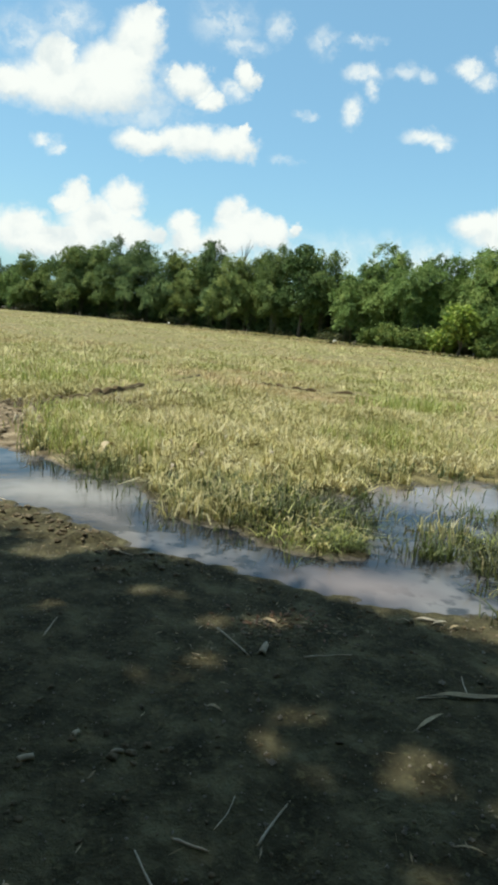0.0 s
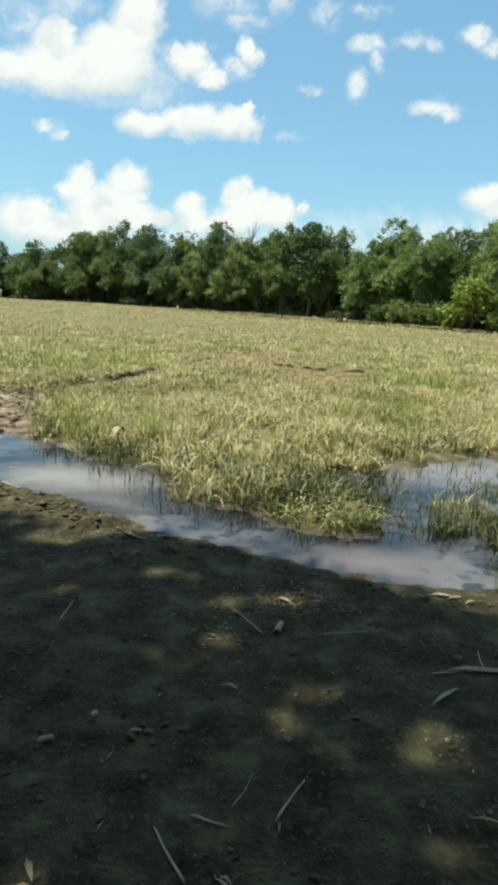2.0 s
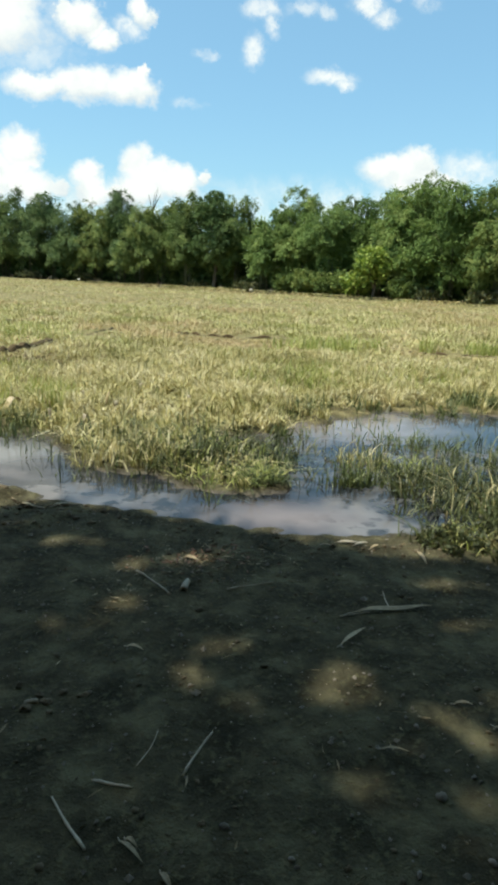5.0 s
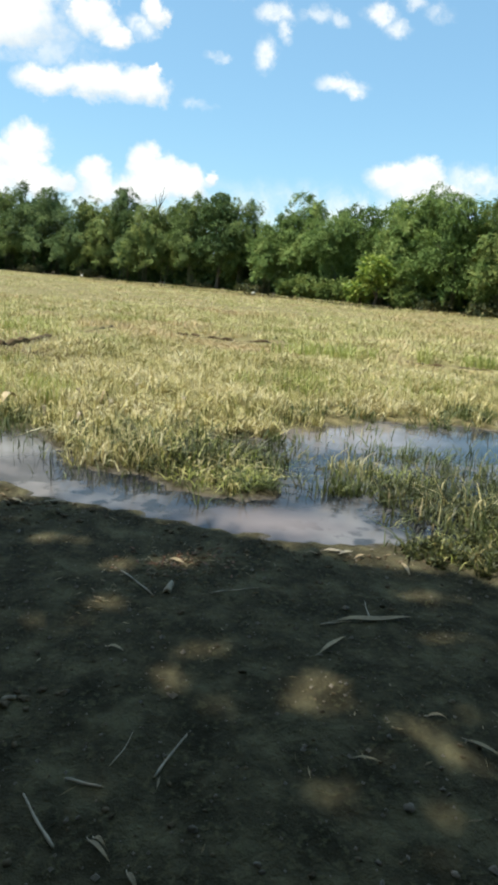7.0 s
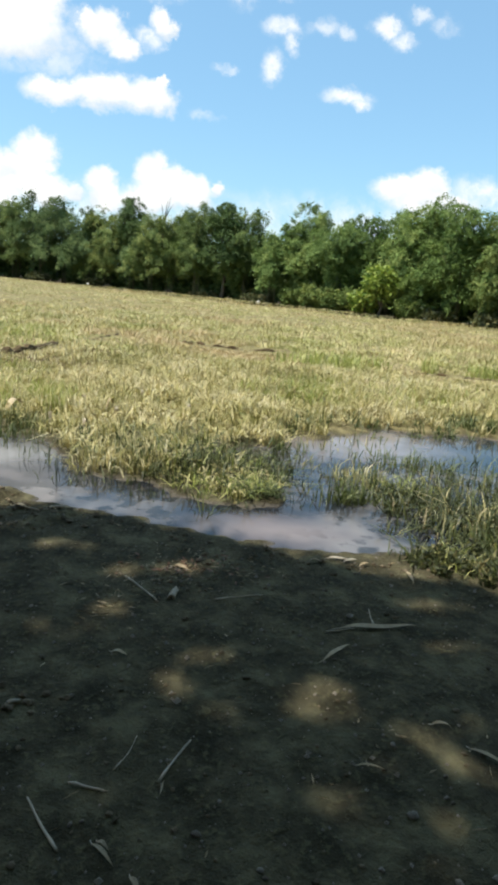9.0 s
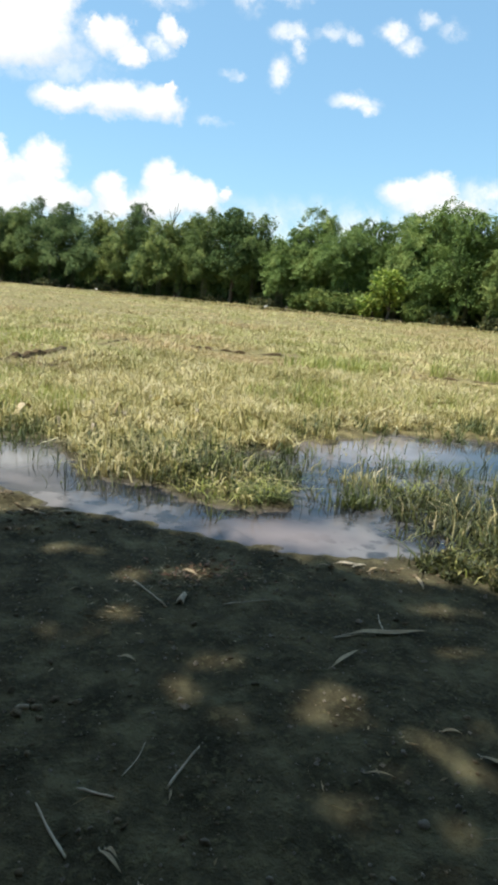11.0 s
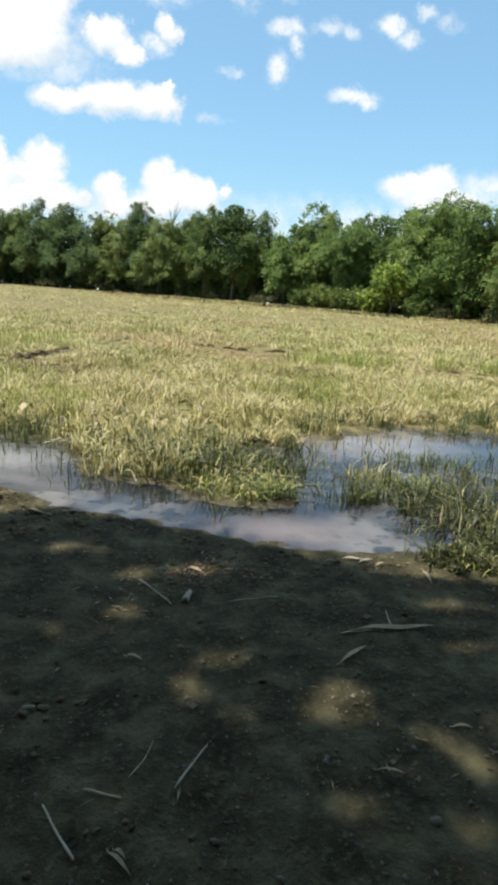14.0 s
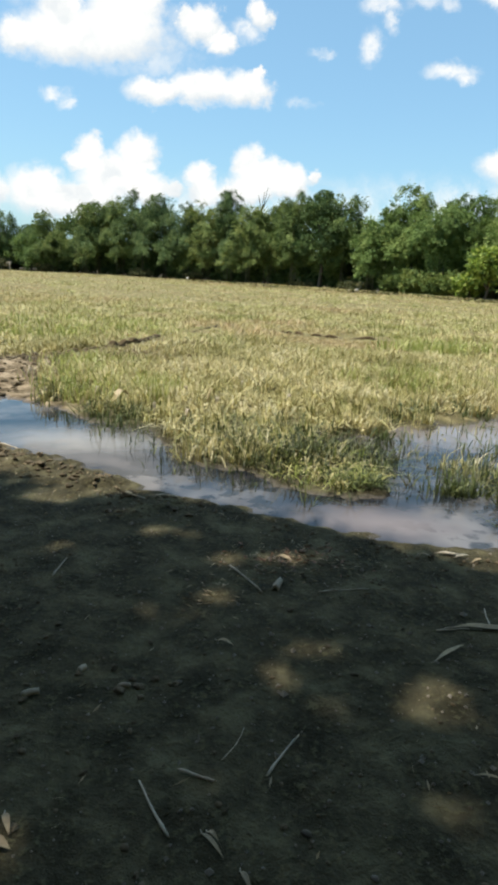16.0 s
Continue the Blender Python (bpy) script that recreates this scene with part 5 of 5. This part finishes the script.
# leaf litter
n = 1500
lx, ly = np.concatenate([rng.uniform(-2.4, 2.4, 900), rng.uniform(-2.6, -0.5, 600)]), np.concatenate([rng.uniform(0.8, 4.4, 900), rng.uniform(3.4, 5.2, 600)])
ok = (ly < np.interp(lx, SHORE_X, SHORE_Y)) & (rng.uniform(0, 1, n) < 0.25 + 0.75 * np.exp(-((ly - np.interp(lx, SHORE_X, SHORE_Y)) / 0.5) ** 2))
lx, ly = lx[ok], ly[ok]
lx = np.concatenate([lx, rng.normal(.3, .2, 170), rng.normal(-.05, .12, 50), rng.normal(1.15, .25, 24)])
ly = np.concatenate([ly, rng.normal(2.72, .1, 170), rng.normal(2.4, .12, 50), rng.normal(1.45, .2, 24)])
n = len(lx)
at = np.stack([lx, ly, land(lx, ly) + 0.006], -1)
along = rng.normal(0, 1, (n, 3)) * np.array([1, 1, 0.12])
tagged(new("leaf_litter", leaf_cloud("leaf_litter", at, along, rng.uniform(.015, .06, n), rng.uniform(.003, .009, n), M_LEAF)), "scattered small dry leaves on the earth", "leaves", kind="stuff")


# red-brown scraps round the lit rubble
n = 90
lx, ly = rng.normal(.33, .15, n), rng.normal(2.77, .075, n)
at = np.stack([lx, ly, land(lx, ly) + 0.007], -1)
along = rng.normal(0, 1, (n, 3)) * np.array([1, 1, 0.2])
tagged(new("leaf_scraps", leaf_cloud("leaf_scraps", at, along, rng.uniform(.015, .05, n), rng.uniform(.006, .016, n), M_RUST)), "red-brown scraps of fallen leaves on the earth", "leaves", kind="stuff")


# ---- weeds on the bank ----
def weed(x, y, h, n):
    root = thing("weed", x, y, rest(x, y) - 0.01, "leafy dark green weed on the flooded bank", "weed", "weeds on the bank")
    stems = 5
    ph, ln = rng.uniform(0, 2 * np.pi, stems), rng.uniform(0.2, 0.6, stems)
    for k in range(stems):
        t = np.linspace(0, 1, 5)
        pts = np.stack([np.cos(ph[k]) * ln[k] * h * t ** 1.5, np.sin(ph[k]) * ln[k] * h * t ** 1.5, h * t * (1 - 0.2 * t)], -1)
        part("stem", tube_mesh("stem", pts, 0.004 * (1 - 0.6 * t), M_CULM, 5), root)
    k, t = rng.integers(0, stems, n), rng.uniform(0.15, 1, n)
    at = np.stack([np.cos(ph[k]) * ln[k] * h * t ** 1.5, np.sin(ph[k]) * ln[k] * h * t ** 1.5, h * t * (1 - 0.2 * t)], -1) + rng.normal(0, 0.02, (n, 3))
    at[:, 2] = np.maximum(at[:, 2], 0.01)
    along = rng.normal(0, 1, (n, 3)) + np.array([0, 0, 0.3])
    part("foliage", leaf_cloud("foliage", at, along, rng.uniform(.018, .045, n), rng.uniform(.008, .018, n), M_WEED), root)


for x, y, h in [(1.72, 2.92, .14), (1.85, 2.78, .12), (1.95, 2.95, .22), (2.1, 2.85, .2), (2.2, 3.05, .3), (2.35, 2.9, .26), (2.5, 3.1, .34), (2.05, 3.15, .26),
                (1.6, 2.85, .08), (2.3, 3.3, .3), (2.65, 3.3, .36), (2.2, 3.55, .26), (2.45, 3.7, .3), (1.55, 4.15, .16), (2.8, 3.0, .3), (.55, 4.05, .12), (-1.2, 5.65, .16), (1.68, 2.75, .1), (1.78, 2.86, .16), (1.9, 2.66, .12), (2.02, 2.74, .16), (2.15, 2.68, .2), (2.3, 2.75, .24), (1.9, 3.08, .22), (2.42, 3.0, .3), (1.75, 3.0, .14), (1.75, 4.0, .2), (2.1, 4.3, .24), (2.5, 4.5, .26), (1.5, 4.6, .16), (2.8, 4.2, .28), (1.0, 4.6, .14)]:
    weed(x, y, h * 0.6, 170)

# ---- pale things at the foot of the trees ----
for x, y, r in [(8.3, 61.5, .22), (7.2, 63.5, .2), (7.8, 62.6, .16), (2.9, 67.5, .2), (-9.6, 75, .2)]:
    ob = lay("stone", stones, int(x * 3), x, y, r, "pale stone at the foot of the bamboo", "stone", "stones under the trees")
    ob.data = ob.data.copy()
    ob.data.materials.clear()
    ob.data.materials.append(M_PALE_WOOD)
    ob.location.z += 0.25
stick((17.1, 51.6), (18.5, 51.9), .13, "bleached fallen log at the foot of the bushes", .05, "log")
stick((15.6, 53.0), (16.5, 53.0), .09, "bleached fallen log at the foot of the bushes", .05, "log")
root = thing("field_post", -33.5, 82.5, rest(-33.5, 82.5), "weathered pale wooden post with a crossbar", "post")
part("post", tube_mesh("post", [(0, 0, -0.1), (0.02, 0, 0.6), (0.0, 0, 1.2)], [.075, .07, .06], M_STICK, 8), root)
part("crossbar", tube_mesh("crossbar", [(-.5, 0, .95), (-.1, 0, 1.0), (.3, 0, 1.0)], [.03, .035, .03], M_STICK, 8), root)
# bare branch standing out of the crowns
root = thing("bare_tree", -1.6, 77.5, rest(-1.6, 77.5), "leafless grey tree rising above the bamboo", "tree")
part("trunk", tube_mesh("trunk", [(0, 0, -.1), (.1, 0, 5), (.2, 0, 8.6)], [.16, .11, .06], M_BARK, 7), root)
for dx, top in [(.7, 11.0), (-.35, 10.2), (.35, 10.6), (1.0, 10.3)]:
    part("branch", tube_mesh("branch", [(.18, 0, 8.2), (.18 + dx * .5, 0, 9.4), (.18 + dx, 0, top)], [.06, .045, .02], M_BARK, 5), root)
